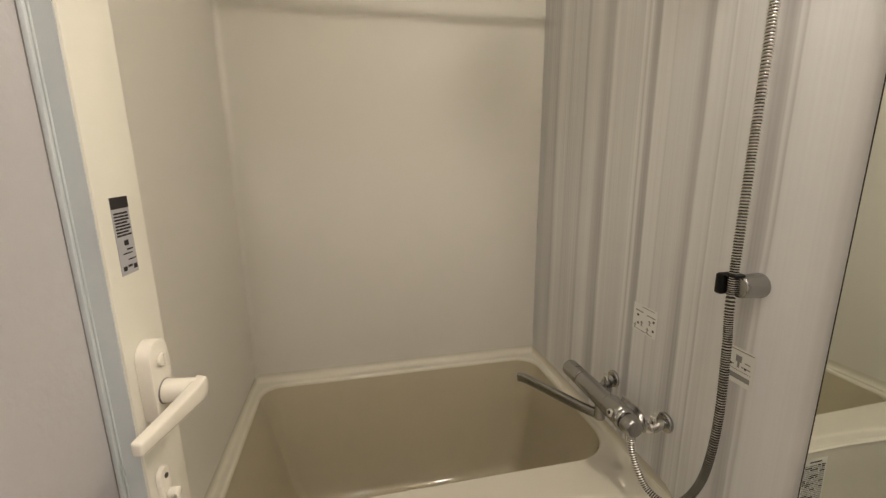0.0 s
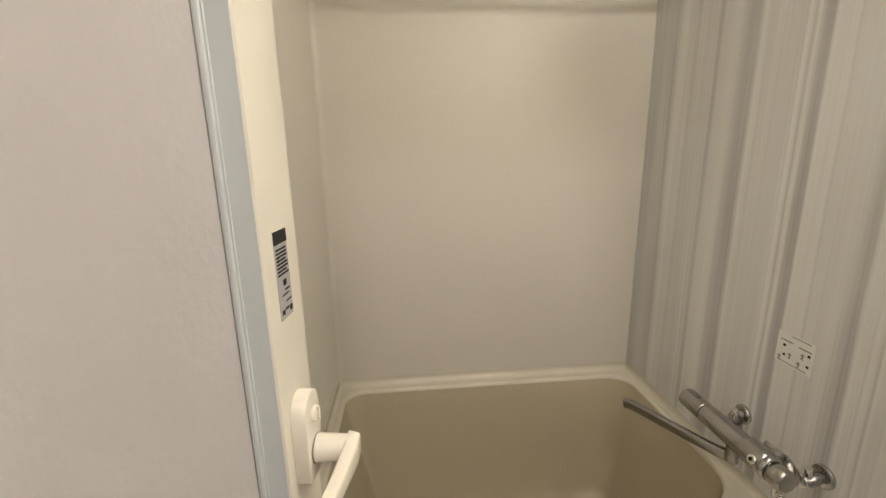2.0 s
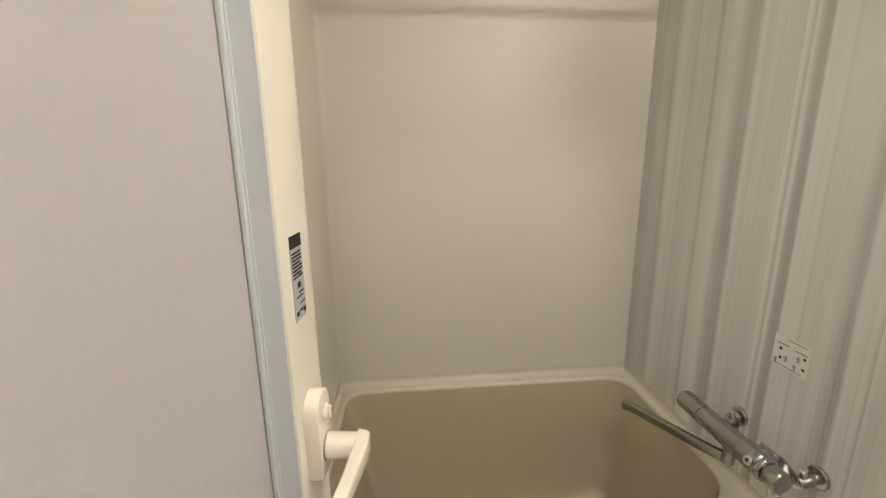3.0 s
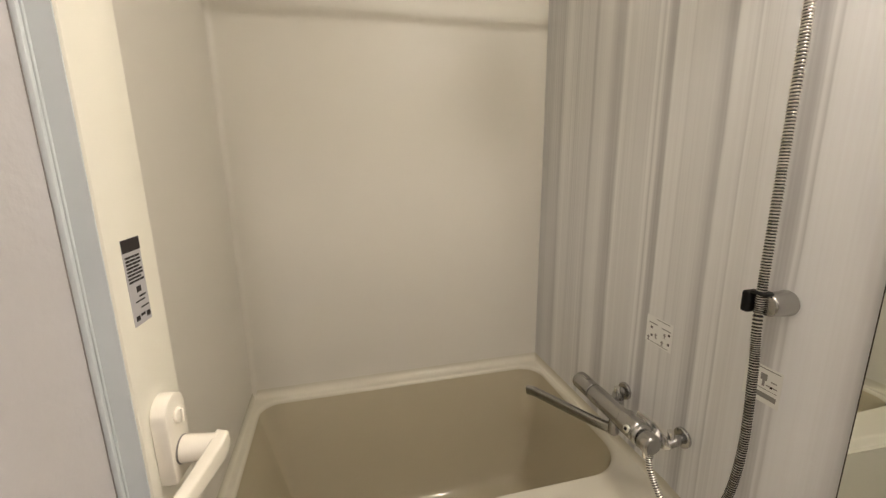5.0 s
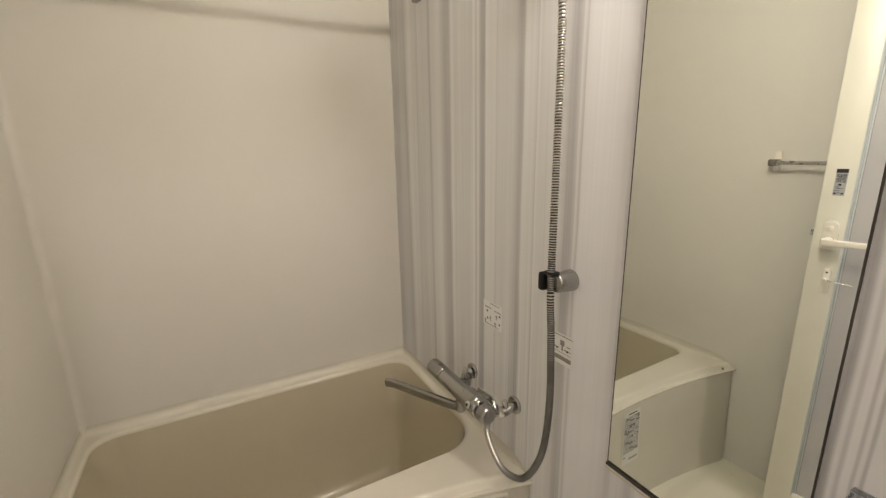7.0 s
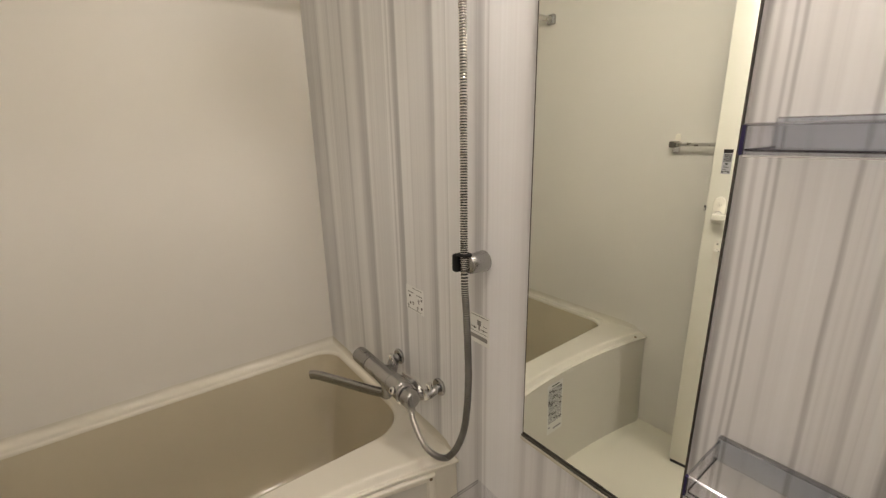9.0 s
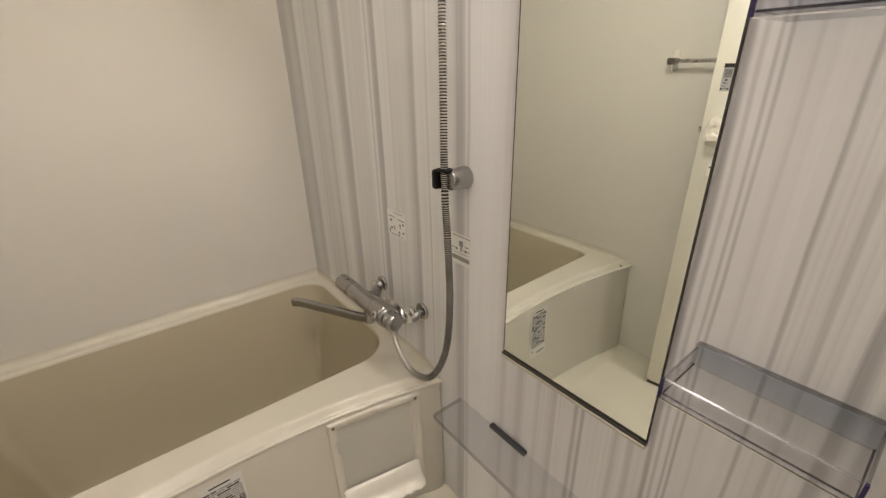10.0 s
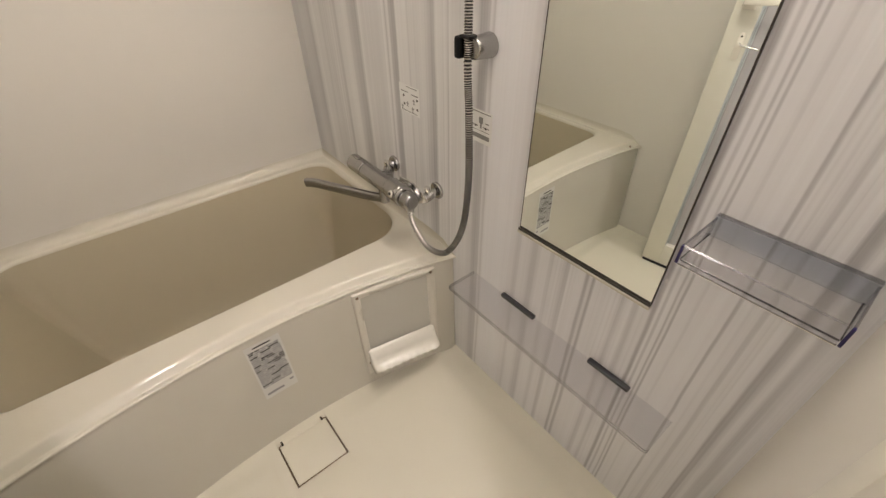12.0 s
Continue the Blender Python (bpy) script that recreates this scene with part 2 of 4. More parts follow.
# ---- mesh helpers ----
def part(name, bm, mat, parent=None, label="", smooth=True, angle=35):
    bmesh.ops.recalc_face_normals(bm, faces=bm.faces)
    me = bpy.data.meshes.new(name)
    if smooth:
        for f in bm.faces:
            f.smooth = True
        for e in bm.edges:
            if len(e.link_faces) == 2 and e.calc_face_angle(0) > radians(angle):
                e.smooth = False
    bm.to_mesh(me)
    bm.free()
    ob = new(name, me)
    for x in (mat if isinstance(mat, (list, tuple)) else [mat]):
        me.materials.append(x)
    if parent is not None:
        ob.parent = parent
    if label:
        tagged(ob, label)
    return ob


def thing(name, label, category, at=(0, 0, 0), rz=0.0, group="", kind=""):
    ob = new(name)
    ob.empty_display_size = 0.05
    ob.matrix_world = pose(*at, 0, 0, rz)
    return tagged(ob, label, category, group, kind)


def box(lo, hi, bevel=0.0, seg=2, bm=None):
    bm = bm or bmesh.new()
    vs = bmesh.ops.create_cube(bm, size=1)["verts"]
    for v in vs:
        v.co = Vector([lo[i] + (v.co[i] + 0.5) * (hi[i] - lo[i]) for i in range(3)])
    if bevel:
        edges = list({e for v in vs for e in v.link_edges})
        bmesh.ops.bevel(bm, geom=edges, offset=bevel, segments=seg, profile=0.5, affect="EDGES")
    return bm


def rod(a, b, r, seg=24, bevel=0.0, r2=None, bm=None):
    bm = bm or bmesh.new()
    a, b = Vector(a), Vector(b)
    turn = (b - a).to_track_quat("Z", "Y").to_matrix().to_4x4()
    m = Matrix.Translation((a + b) / 2) @ turn
    vs = bmesh.ops.create_cone(bm, cap_ends=True, segments=seg, radius1=r, radius2=r if r2 is None else r2, depth=(b - a).length, matrix=m)["verts"]
    if bevel:
        edges = [e for e in {e for v in vs for e in v.link_edges} if any(len(f.verts) > 4 for f in e.link_faces)]
        bmesh.ops.bevel(bm, geom=edges, offset=bevel, segments=3, profile=0.5, affect="EDGES")
    return bm


def smooth_path(points, step):
    """Catmull-Rom through the points, about step apart."""
    pts = [Vector(p) for p in points]
    pts = [2 * pts[0] - pts[1], *pts, 2 * pts[-1] - pts[-2]]
    out = []
    for i in range(1, len(pts) - 2):
        a, b, c, d = pts[i - 1:i + 3]
        n = max(1, round((c - b).length / step))
        for k in range(n):
            s = k / n
            out.append(0.5 * ((2 * b) + (c - a) * s + (2 * a - 5 * b + 4 * c - d) * s * s + (3 * b - a - 3 * c + d) * s ** 3))
    out.append(pts[-2])
    return out


def sweep(points, section, caps=True, bm=None, side=(1, 0, 0)):
    """Sweep sections (a list per point, or one list of (u, v)) along the points."""
    bm = bm or bmesh.new()
    rings = []
    for i, p in enumerate(points):
        d = (points[min(i + 1, len(points) - 1)] - points[max(i - 1, 0)]).normalized()
        u = d.cross(Vector(side)).normalized()
        w = d.cross(u).normalized()
        sec = section(i) if callable(section) else section
        rings.append([bm.verts.new(p + u * s[0] + w * s[1]) for s in sec])
    for a, b in zip(rings, rings[1:]):
        for k in range(len(a)):
            j = (k + 1) % len(a)
            bm.faces.new((a[k], a[j], b[j], b[k]))
    if caps:
        bm.faces.new(rings[0])
        bm.faces.new(rings[-1])
    return bm


def circle(r, n=12, squash=1.0):
    return [(r * math.cos(2 * math.pi * k / n), squash * r * math.sin(2 * math.pi * k / n)) for k in range(n)]


# ---- the shell ----
def structure(name, bm, mat, label, category="wall", **kw):
    return tagged(part(name, bm, mat, None, "", **kw), label, category, kind="structure")


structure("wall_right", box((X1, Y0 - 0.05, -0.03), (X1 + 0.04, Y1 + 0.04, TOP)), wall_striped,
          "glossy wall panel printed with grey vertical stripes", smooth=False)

# wall behind the tub, rounded corner and side wall in one moulded sheet with thickness
R = 0.02


def sheet(line, back, name, mat, text):
    """An upright wall sheet: its visible outline and the outline behind it, in plan."""
    bm = bmesh.new()
    loop = [*line, *back[::-1]]
    lo, hi = ([bm.verts.new((*p, z)) for p in loop] for z in (-0.03, TOP))
    for k in range(len(loop)):
        j = (k + 1) % len(loop)
        bm.faces.new((lo[k], lo[j], hi[j], hi[k]))
    structure(name, bm, mat, text, angle=60)


sheet([(X1, Y1), (X0 + R, Y1)], [(X1, Y1 + 0.04), (X0 + R, Y1 + 0.04)], "wall_back", wall_plain, "plain cream satin wall panel behind the tub")
sheet([(X0, Y1 - R), (X0, Y0)], [(X0 - 0.04, Y1 - R), (X0 - 0.04, Y0)], "wall_left", wall_plain, "plain cream satin side wall panel")
arc = [(X0 + R - R * math.sin(a), Y1 - R + R * math.cos(a)) for a in np.linspace(0, math.pi / 2, 13)]
sheet(arc, [(X0 + R, Y1 + 0.04), (X0 - 0.04, Y1 + 0.04), (X0 - 0.04, Y1 - R)], "trim", cove_mat, "glossy rounded cream corner strip between wall panels")

# doorway wall: two piers and a head
bm = box((GAP1, Y0 - 0.05, -0.03), (X1, Y0, TOP))
box((X0 - 0.04, Y0 - 0.05, -0.03), (GAP0, Y0, TOP), bm=bm)
box((GAP0, Y0 - 0.05, HEAD), (GAP1, Y0, TOP), bm=bm)
structure("wall_doorway", bm, wall_plain, "plain cream wall panel beside the bathroom doorway", smooth=False)
bm = box((GAP1 - 0.028, Y0 - 0.062, 0.0), (GAP1 + 0.012, Y0 + 0.004, HEAD + 0.012), 0.003)
box((GAP0 - 0.012, Y0 - 0.062, 0.0), (GAP0 + 0.028, Y0 + 0.004, HEAD + 0.012), 0.003, bm=bm)
box((GAP0 + 0.028, Y0 - 0.062, HEAD - 0.028), (GAP1 - 0.028, Y0 + 0.004, HEAD + 0.012), 0.003, bm=bm)
structure("door_frame", bm, stile_mat, "cream metal frame of the bathroom doorway", "door frame")
structure("ceiling", box((X0 - 0.04, Y0 - 0.05, TOP), (X1 + 0.04, Y1 + 0.04, TOP + 0.04)), wall_plain,
          "plain cream bathroom ceiling", "ceiling", smooth=False)

# floor with a shallow raised margin and the drain opening
DX0, DX1, DY0, DY1 = 0.097, 0.243, 0.545, 0.690
xs = sorted({*np.round(np.linspace(X0, X1, 54), 4).tolist(), DX0, DX1})
ys = sorted({*np.round(np.linspace(Y0 - 0.05, 0.78, 46), 4).tolist(), DY0, DY1})
bm = bmesh.new()


def floor_z(x, y):
    edge = min(x - X0, X1 - x, y - Y0 + 0.04, (0.70 - y) * 1.3)
    s = min(1, max(0, (edge - 0.055) / 0.035))
    s = s * s * (3 - 2 * s)
    near = max(abs(x - 0.17) - 0.085, abs(y - 0.62) - 0.085, 0) / 0.04
    return 0.011 * s * min(1, near) - 0.002


grid = [[bm.verts.new((x, y, floor_z(x, y))) for x in xs] for y in ys]
for j in range(len(ys) - 1):
    for i in range(len(xs) - 1):
        if not (DX0 <= xs[i] and xs[i + 1] <= DX1 and DY0 <= ys[j] and ys[j + 1] <= DY1):
            bm.faces.new((grid[j][i], grid[j][i + 1], grid[j + 1][i + 1], grid[j + 1][i]))
floor = structure("floor", bm, floor_mat, "moulded cream bathroom floor with a shallow raised middle", "floor", angle=60)
bm = box((DX0 - 0.004, DY0 - 0.004, -0.05), (DX1 + 0.004, DY1 + 0.004, -0.045))
for lo, hi in (((DX0 - 0.004, DY0 - 0.004), (DX0, DY1)), ((DX1, DY0 - 0.004), (DX1 + 0.004, DY1)), ((DX0, DY0 - 0.004), (DX1, DY0)), ((DX0, DY1), (DX1, DY1 + 0.004))):
    box((*lo, -0.05), (*hi, -0.004), bm=bm)
drain = thing("floor_drain", "square cream floor drain cover with a dark gap round it", "drain cover")
part("drain_pit", bm, dark, drain, "dark drain pit", smooth=False)
bm = box((DX0 + 0.0045, DY0 + 0.0045, -0.012), (DX1 - 0.0045, DY1 - 0.014, -0.001), 0.0015)
box((DX0 + 0.016, DY1 - 0.0145, -0.012), (DX1 - 0.016, DY1 + 0.002, -0.001), 0.0015, bm=bm)
part("cover", bm, floor_mat, drain, "square cream cover")
bm = box((DX0 - 0.001, DY1 - 0.010, -0.012), (DX0 + 0.011, DY1 + 0.003, -0.0005), 0.002)
part("corner_block", bm, floor_mat, drain, "small cream corner block")
part("corner_block", box((DX1 - 0.011, DY1 - 0.010, -0.012), (DX1 + 0.001, DY1 + 0.003, -0.0005), 0.002), floor_mat, drain, "small cream corner block")
part("edging", sweep([Vector((x, y, -0.001)) for x, y in ((DX0 + 0.013, DY1 - 0.002), (DX0 + 0.012, DY1 - 0.009), (DX0 + 0.003, DY1 - 0.013), (DX0 + 0.002, DY0 + 0.003), (DX0 + 0.003, DY0 + 0.002),
                      (DX1 - 0.003, DY0 + 0.002), (DX1 - 0.002, DY0 + 0.003), (DX1 - 0.003, DY1 - 0.013), (DX1 - 0.012, DY1 - 0.009), (DX1 - 0.013, DY1 - 0.002))],
                     circle(0.0016, 8), side=(0, 0, 1)), bronze, drain, "thin brown metal edging")

# ---- bathtub ----
def front(x):
    return 0.720 - (0.29 if x > 0.17 else 0.233) * (x - 0.17) ** 2


def ring(x0, x1, y0, y1, radii, corner=9, side=14):
    """A rounded rectangle from the front left corner on, the same count of points for all."""
    pts = []
    data = [((x1, y0), (-1, 1), -90, radii[1]), ((x1, y1), (-1, -1), 0, radii[2]), ((x0, y1), (1, -1), 90, radii[3]), ((x0, y0), (1, 1), 180, radii[0])]
    for k, ((cx, cy), (sx, sy), a0, r) in enumerate(data):
        for a in np.linspace(a0, a0 + 90, corner):
            pts.append((cx + sx * r + r * math.cos(radians(a)), cy + sy * r + r * math.sin(radians(a))))
        (nx, ny), (tx, ty), n0, nr = data[(k + 1) % 4]
        end = (nx + tx * nr + nr * math.cos(radians(n0)), ny + ty * nr + nr * math.sin(radians(n0)))
        for s in np.linspace(0, 1, side + 2)[1:-1]:
            pts.append((pts[-1 if s == 0 else (k * (corner + side) + corner - 1)][0] * (1 - s) + end[0] * s,
                        pts[k * (corner + side) + corner - 1][1] * (1 - s) + end[1] * s))
    return pts


def outer(inset, dy, z_front, z_wall):
    """The tub's outline: inset from the walls, its front set back by dy from the curve of the apron."""
    x0, x1, y1 = X0 + 0.001 + 0.5 * inset, X1 - 0.001 - 0.42 * inset, Y1 - 0.001 - inset
    out = []
    for x, y in ring(x0, x1, 0, 1, (0.003,) * 4):
        yy = front(x) + dy + y * (y1 - front(x) - dy)
        wall = min(1, max(0, y - 0.005) * 12)
        out.append((x, yy, z_front + (z_wall - z_front) * wall * wall * (3 - 2 * wall)))
    return out


def loft(bm, rings, close_last=None):
    vr = [[bm.verts.new(p) for p in r] for r in rings]
    for a, b in zip(vr, vr[1:]):
        for k in range(len(a)):
            j = (k + 1) % len(a)
            bm.faces.new((a[k], a[j], b[j], b[k]))
    if close_last is not None:
        c = bm.verts.new(close_last)
        for k in range(len(vr[-1])):
            bm.faces.new((vr[-1][k], vr[-1][(k + 1) % len(vr[-1])], c))
    return bm


IX0, IX1, IY0, IY1 = -0.318, 0.676, 0.838, 1.403
RAD = (0.055, 0.115, 0.075, 0.060)


def inner(inset, z, more=(0, 0, 0, 0), grow=0.0):
    l, r, f, b = (inset + m for m in more)
    return [(x, y, z) for x, y in ring(IX0 + l, IX1 - r, IY0 + f, IY1 - b, [max(0.01, q + grow) for q in RAD])]


tub = thing("bathtub", "cream moulded bathtub with a darker beige inside and a curved front", "bathtub", (0.17, 1.08, 0))
shift = tub.matrix_world.inverted()


def under(ob, parent):
    """Hang a part built in room coordinates under a thing that stands elsewhere."""
    ob.parent = parent
    ob.matrix_parent_inverse = parent.matrix_world.inverted()
    return ob


# the deck's outer edge drops in a shallow groove to a second, lower bead above the apron; at the walls it sweeps up in a cove
EDGE = [(0.0060, 0.0120, -0.0210, -0.021), (0.0030, 0.0015, -0.0150, -0.004), (0.0000, -0.0015, -0.0130, 0.026), (0.0008, -0.0015, -0.0098, 0.0175), (0.0020, 0.0008, -0.0081, 0.0129), (0.0035, 0.0050, -0.0078, 0.0101),
        (0.0050, 0.0090, -0.0086, 0.0080), (0.0070, 0.0115, -0.0084, 0.0059), (0.0090, 0.0135, -0.0060, 0.0043), (0.0120, 0.0185, 0.0015, 0.0024), (0.0140, 0.0205, 0.0045, 0.0015), (0.0160, 0.0225, 0.0068, 0.0008),
        (0.0180, 0.0245, 0.0083, 0.0004), (0.0200, 0.0270, 0.0091, 0.0002), (0.0225, 0.0300, 0.0093, 0.0001), (0.0250, 0.0360, 0.0090, 0.0), (0.0280, 0.0500, 0.0075, 0.0)]
bm = loft(bmesh.new(), [*[outer(a, b, RIM + c, RIM + d) for a, b, c, d in EDGE],
                        inner(-0.012, RIM), inner(-0.0095, RIM + 0.0001), inner(-0.0070, RIM - 0.0001), inner(-0.0048, RIM - 0.0009), inner(-0.0028, RIM - 0.0022), inner(-0.0012, RIM - 0.0041), inner(0.0, RIM - 0.0068), inner(0.0008, RIM - 0.0105)])
under(part("rim", bm, tub_mat, None, "glossy cream rim", angle=75), tub)
bm = loft(bmesh.new(), [inner(0.0008, RIM - 0.0105), inner(0.0014, RIM - 0.015), inner(0.003, RIM - 0.03), inner(0.006, 0.30, (0.012, 0.010, 0.004, 0.006), -0.012), inner(0.008, 0.20, (0.03, 0.022, 0.010, 0.014), -0.025),
                        inner(0.010, 0.10, (0.05, 0.034, 0.016, 0.022), -0.034), inner(0.012, 0.03, (0.065, 0.046, 0.020, 0.030), -0.036), inner(0.015, -0.005, (0.075, 0.052, 0.022, 0.036), -0.034),
                        inner(0.021, -0.028, (0.08, 0.055, 0.023, 0.038), -0.030), inner(0.030, -0.042, (0.083, 0.055, 0.023, 0.038), -0.026), inner(0.043, -0.051, (0.087, 0.055, 0.023, 0.038), -0.020),
                        inner(0.062, -0.055, (0.09, 0.055, 0.023, 0.038), -0.015), inner(0.085, -0.056, (0.09, 0.055, 0.023, 0.038), -0.01)], ((IX0 + IX1) / 2, (IY0 + IY1) / 2, -0.057))
under(part("bowl", bm, bowl_mat, None, "glossy darker beige inside", angle=75), tub)


under(part("rim_screw", rod((-0.300, front(-0.300) + 0.010, 0.391), (-0.300, front(-0.300) + 0.018, 0.391), 0.0042, 12, 0.001), bronze, None, "small round screw"), tub)


def apron_y(x, z):
    turn = max(0, x - X1 + 0.034, X0 + 0.034 - x) / 0.034
    return front(x) - 0.012 * (1 - z / 0.355) + 0.011 * turn * turn


bm = bmesh.new()
cols = np.linspace(X0 + 0.002, X1 - 0.002, 71)
levels = [(0.383, 0.012), (0.3825, 0.005), (0.379, 0.0018), (0.372, 0.0), (0.30, 0), (0.2, 0), (0.1, 0), (-0.003, 0)]
g = [[bm.verts.new((x, apron_y(x, z) + dy, z)) for x in cols] for z, dy in levels]
for a, b in zip(g, g[1:]):
    for k in range(len(cols) - 1):
        bm.faces.new((a[k], a[k + 1], b[k + 1], b[k]))
under(part("apron", bm, apron_mat, None, "curved pale apron panel", angle=60), tub)

# service hatch with its soap tray, on the apron
hatch = thing("service_hatch", "framed white plastic hatch on the tub apron", "access hatch", (0.512, 0.673, 0), -11.0)
hatch.matrix_world = pose(0.519, 0.68, 0)
H0, H1, HZ0, HZ1, HB = 0.402, 0.636, 0.048, 0.374, 0.022


def on_curve(x0, x1, z0, z1, profile, along="x", n=12, mitre=0.0):
    """A moulded bar on the curved apron: profile is (share across, height off the apron)."""
    bm = bmesh.new()
    rows = []
    for f, off in profile:
        row = []
        for k in range(n + 1):
            g = k / n
            if along == "x":
                z = z0 + (z1 - z0) * f
                m = mitre * f
                x = x0 + m + (x1 - x0 - 2 * m) * g
            else:
                x = x0 + (x1 - x0) * f
                m = mitre * f
                z = z0 + m + (z1 - z0 - 2 * m) * g
            row.append(bm.verts.new((x, apron_y(x, z) - off, z)))
        rows.append(row)
    for a, b in zip(rows, rows[1:]):
        for k in range(n):
            bm.faces.new((a[k], a[k + 1], b[k + 1], b[k]))
    return bm


BAR = ((0.0, -0.002), (0.0, 0.0035), (0.06, 0.0065), (0.16, 0.0080), (0.40, 0.0078), (0.62, 0.0070), (0.78, 0.0062), (0.88, 0.0046), (0.93, 0.0020), (1.0, 0.0012))
for x0, x1, z0, z1, way in ((H0, H1, HZ1, HZ1 - HB, "x"), (H0, H1, HZ0, HZ0 + HB, "x"), (H0, H0 + HB, HZ0, HZ1, "z"), (H1, H1 - HB, HZ0, HZ1, "z")):
    under(part("frame", on_curve(x0, x1, z0, z1, BAR, way, 14, HB), hatch_frame, None, "", angle=50), hatch)
under(part("panel", on_curve(H0 + HB, H1 - HB, HZ0 + HB, HZ1 - HB, ((0.0, 0.0012), (0.5, 0.0016), (1.0, 0.0012))), hatch_grey, None, "recessed grey panel"), hatch)
for x, z in ((H0 + 0.012, HZ1 - 0.012), (H1 - 0.013, HZ1 - 0.012), (H0 + 0.012, HZ0 + 0.05)):
    y = apron_y(x, z) - 0.0072
    under(part("screw", rod((x, y - 0.0022, z), (x, y + 0.002, z), 0.0044, 12, 0.001), bronze, None, "small round screw"), hatch)
tray = thing("soap_tray", "small white ribbed soap tray fixed to the hatch", "soap tray", (0.512, 0.673, 0), -11.0)
bm = bmesh.new()
prof = [(0.0, 0.150), (-0.012, 0.146), (-0.026, 0.128), (-0.040, 0.116), (-0.052, 0.114), (-0.058, 0.110), (-0.058, 0.098), (-0.050, 0.088), (-0.02, 0.084), (0.0, 0.084)]
us = np.linspace(-0.100, 0.112, 86)
rows = []
for i, u in enumerate(us):
    e = min(u - us[0], us[-1] - u)
    s = 1 - (1 - min(1, e / 0.018)) ** 2
    s = 0.72 + 0.28 * math.sqrt(max(0, s))
    rib = 0.0024 * (0.5 + 0.5 * math.cos(2 * math.pi * (u - us[0]) / 0.0235))
    rows.append([bm.verts.new((u, d * s - (rib if 4 <= k <= 7 else 0), 0.117 + (z - 0.117) * (0.9 + 0.1 * s) )) for k, (d, z) in enumerate(prof)])
for a, b in zip(rows, rows[1:]):
    for k in range(len(prof)):
        j = (k + 1) % len(prof)
        bm.faces.new((a[k], a[j], b[j], b[k]))
bm.faces.new(rows[0])
bm.faces.new(rows[-1])
part("body", bm, hatch_mat, tray, angle=50)

# care label on the apron
label = thing("care_label", "white printed care label stuck on the tub apron", "label")


def on_apron(x0, x1, z0, z1, off, n=4, bm=None):
    bm = bm or bmesh.new()
    g = [[bm.verts.new((x, apron_y(x, z) - off, z)) for x in np.linspace(x0, x1, n)] for z in (z0, z1)]
    for k in range(n - 1):
        bm.faces.new((g[0][k], g[0][k + 1], g[1][k + 1], g[1][k]))
    return bm


part("sheet", on_apron(0.127, 0.212, 0.166, 0.362, 0.0012), care_paper, label, smooth=False)
rnd = random.Random(4)
bm, bm2 = on_apron(0.146, 0.188, 0.350, 0.354, 0.0016), on_apron(0.196, 0.206, 0.190, 0.197, 0.0016)
z = 0.343
while z > 0.212:
    x = 0.132
    while x < 0.203:
        w = rnd.uniform(0.008, 0.03)
        on_apron(x, min(0.207, x + w), z - 0.0042, z, 0.0016, 3, bm if rnd.random() < 0.3 else bm2)
        x += w + rnd.uniform(0.001, 0.004)
    z -= 0.0062
on_apron(0.134, 0.178, 0.178, 0.186, 0.0016, 3, bm2)
part("print", bm, ink, label, "dark print", smooth=False)
part("fine_print", bm2, ink_soft, label, "grey print", smooth=False)

# ---- on the striped wall ----
mirror = thing("wall_mirror", "tall frameless wall mirror with a thin dark metal bottom edge", "mirror", (X1, 0.122, 0.609))
MY0, MY1, MZ0, MZ1 = 0.122, 0.418, 0.611, 1.58
under(part("glass", box((X1 - 0.0062, MY0, MZ0), (X1 - 0.0012, MY1, MZ1)), mirror_mat, None, "clear silvered glass", smooth=False), mirror)
under(part("backing", box((X1 - 0.0012, MY0 - 0.0012, MZ0 - 0.001), (X1, MY1 + 0.0012, MZ1 + 0.001)), dark, None, "dark backing edge", smooth=False), mirror)
for y in (MY0 - 0.0014, MY1):
    under(part("side_edge", box((X1 - 0.0066, y, MZ0), (X1 - 0.0012, y + 0.0014, MZ1)), dark, None, "thin dark side edge", smooth=False), mirror)
bm = box((X1 - 0.0125, MY0 - 0.002, MZ0 - 0.0065), (X1, MY1 + 0.002, MZ0 - 0.0005), 0.0006)
under(part("bottom_rail", bm, rail_mat, None, "narrow metal bottom rail"), mirror)
under(part("rail_lip", box((X1 - 0.0105, MY0 - 0.002, MZ0 - 0.0004), (X1 - 0.0075, MY1 + 0.002, MZ0 + 0.0045), 0.0005), dark, None, "dark lip of the bottom rail"), mirror)


def wall_box(y0, y1, z0, z1, off, bm=None):
    bm = bm or bmesh.new()
    vs = [bm.verts.new((X1 - off, y, z)) for y, z in ((y0, z0), (y1, z0), (y1, z1), (y0, z1))]
    bm.faces.new(vs)
    return bm


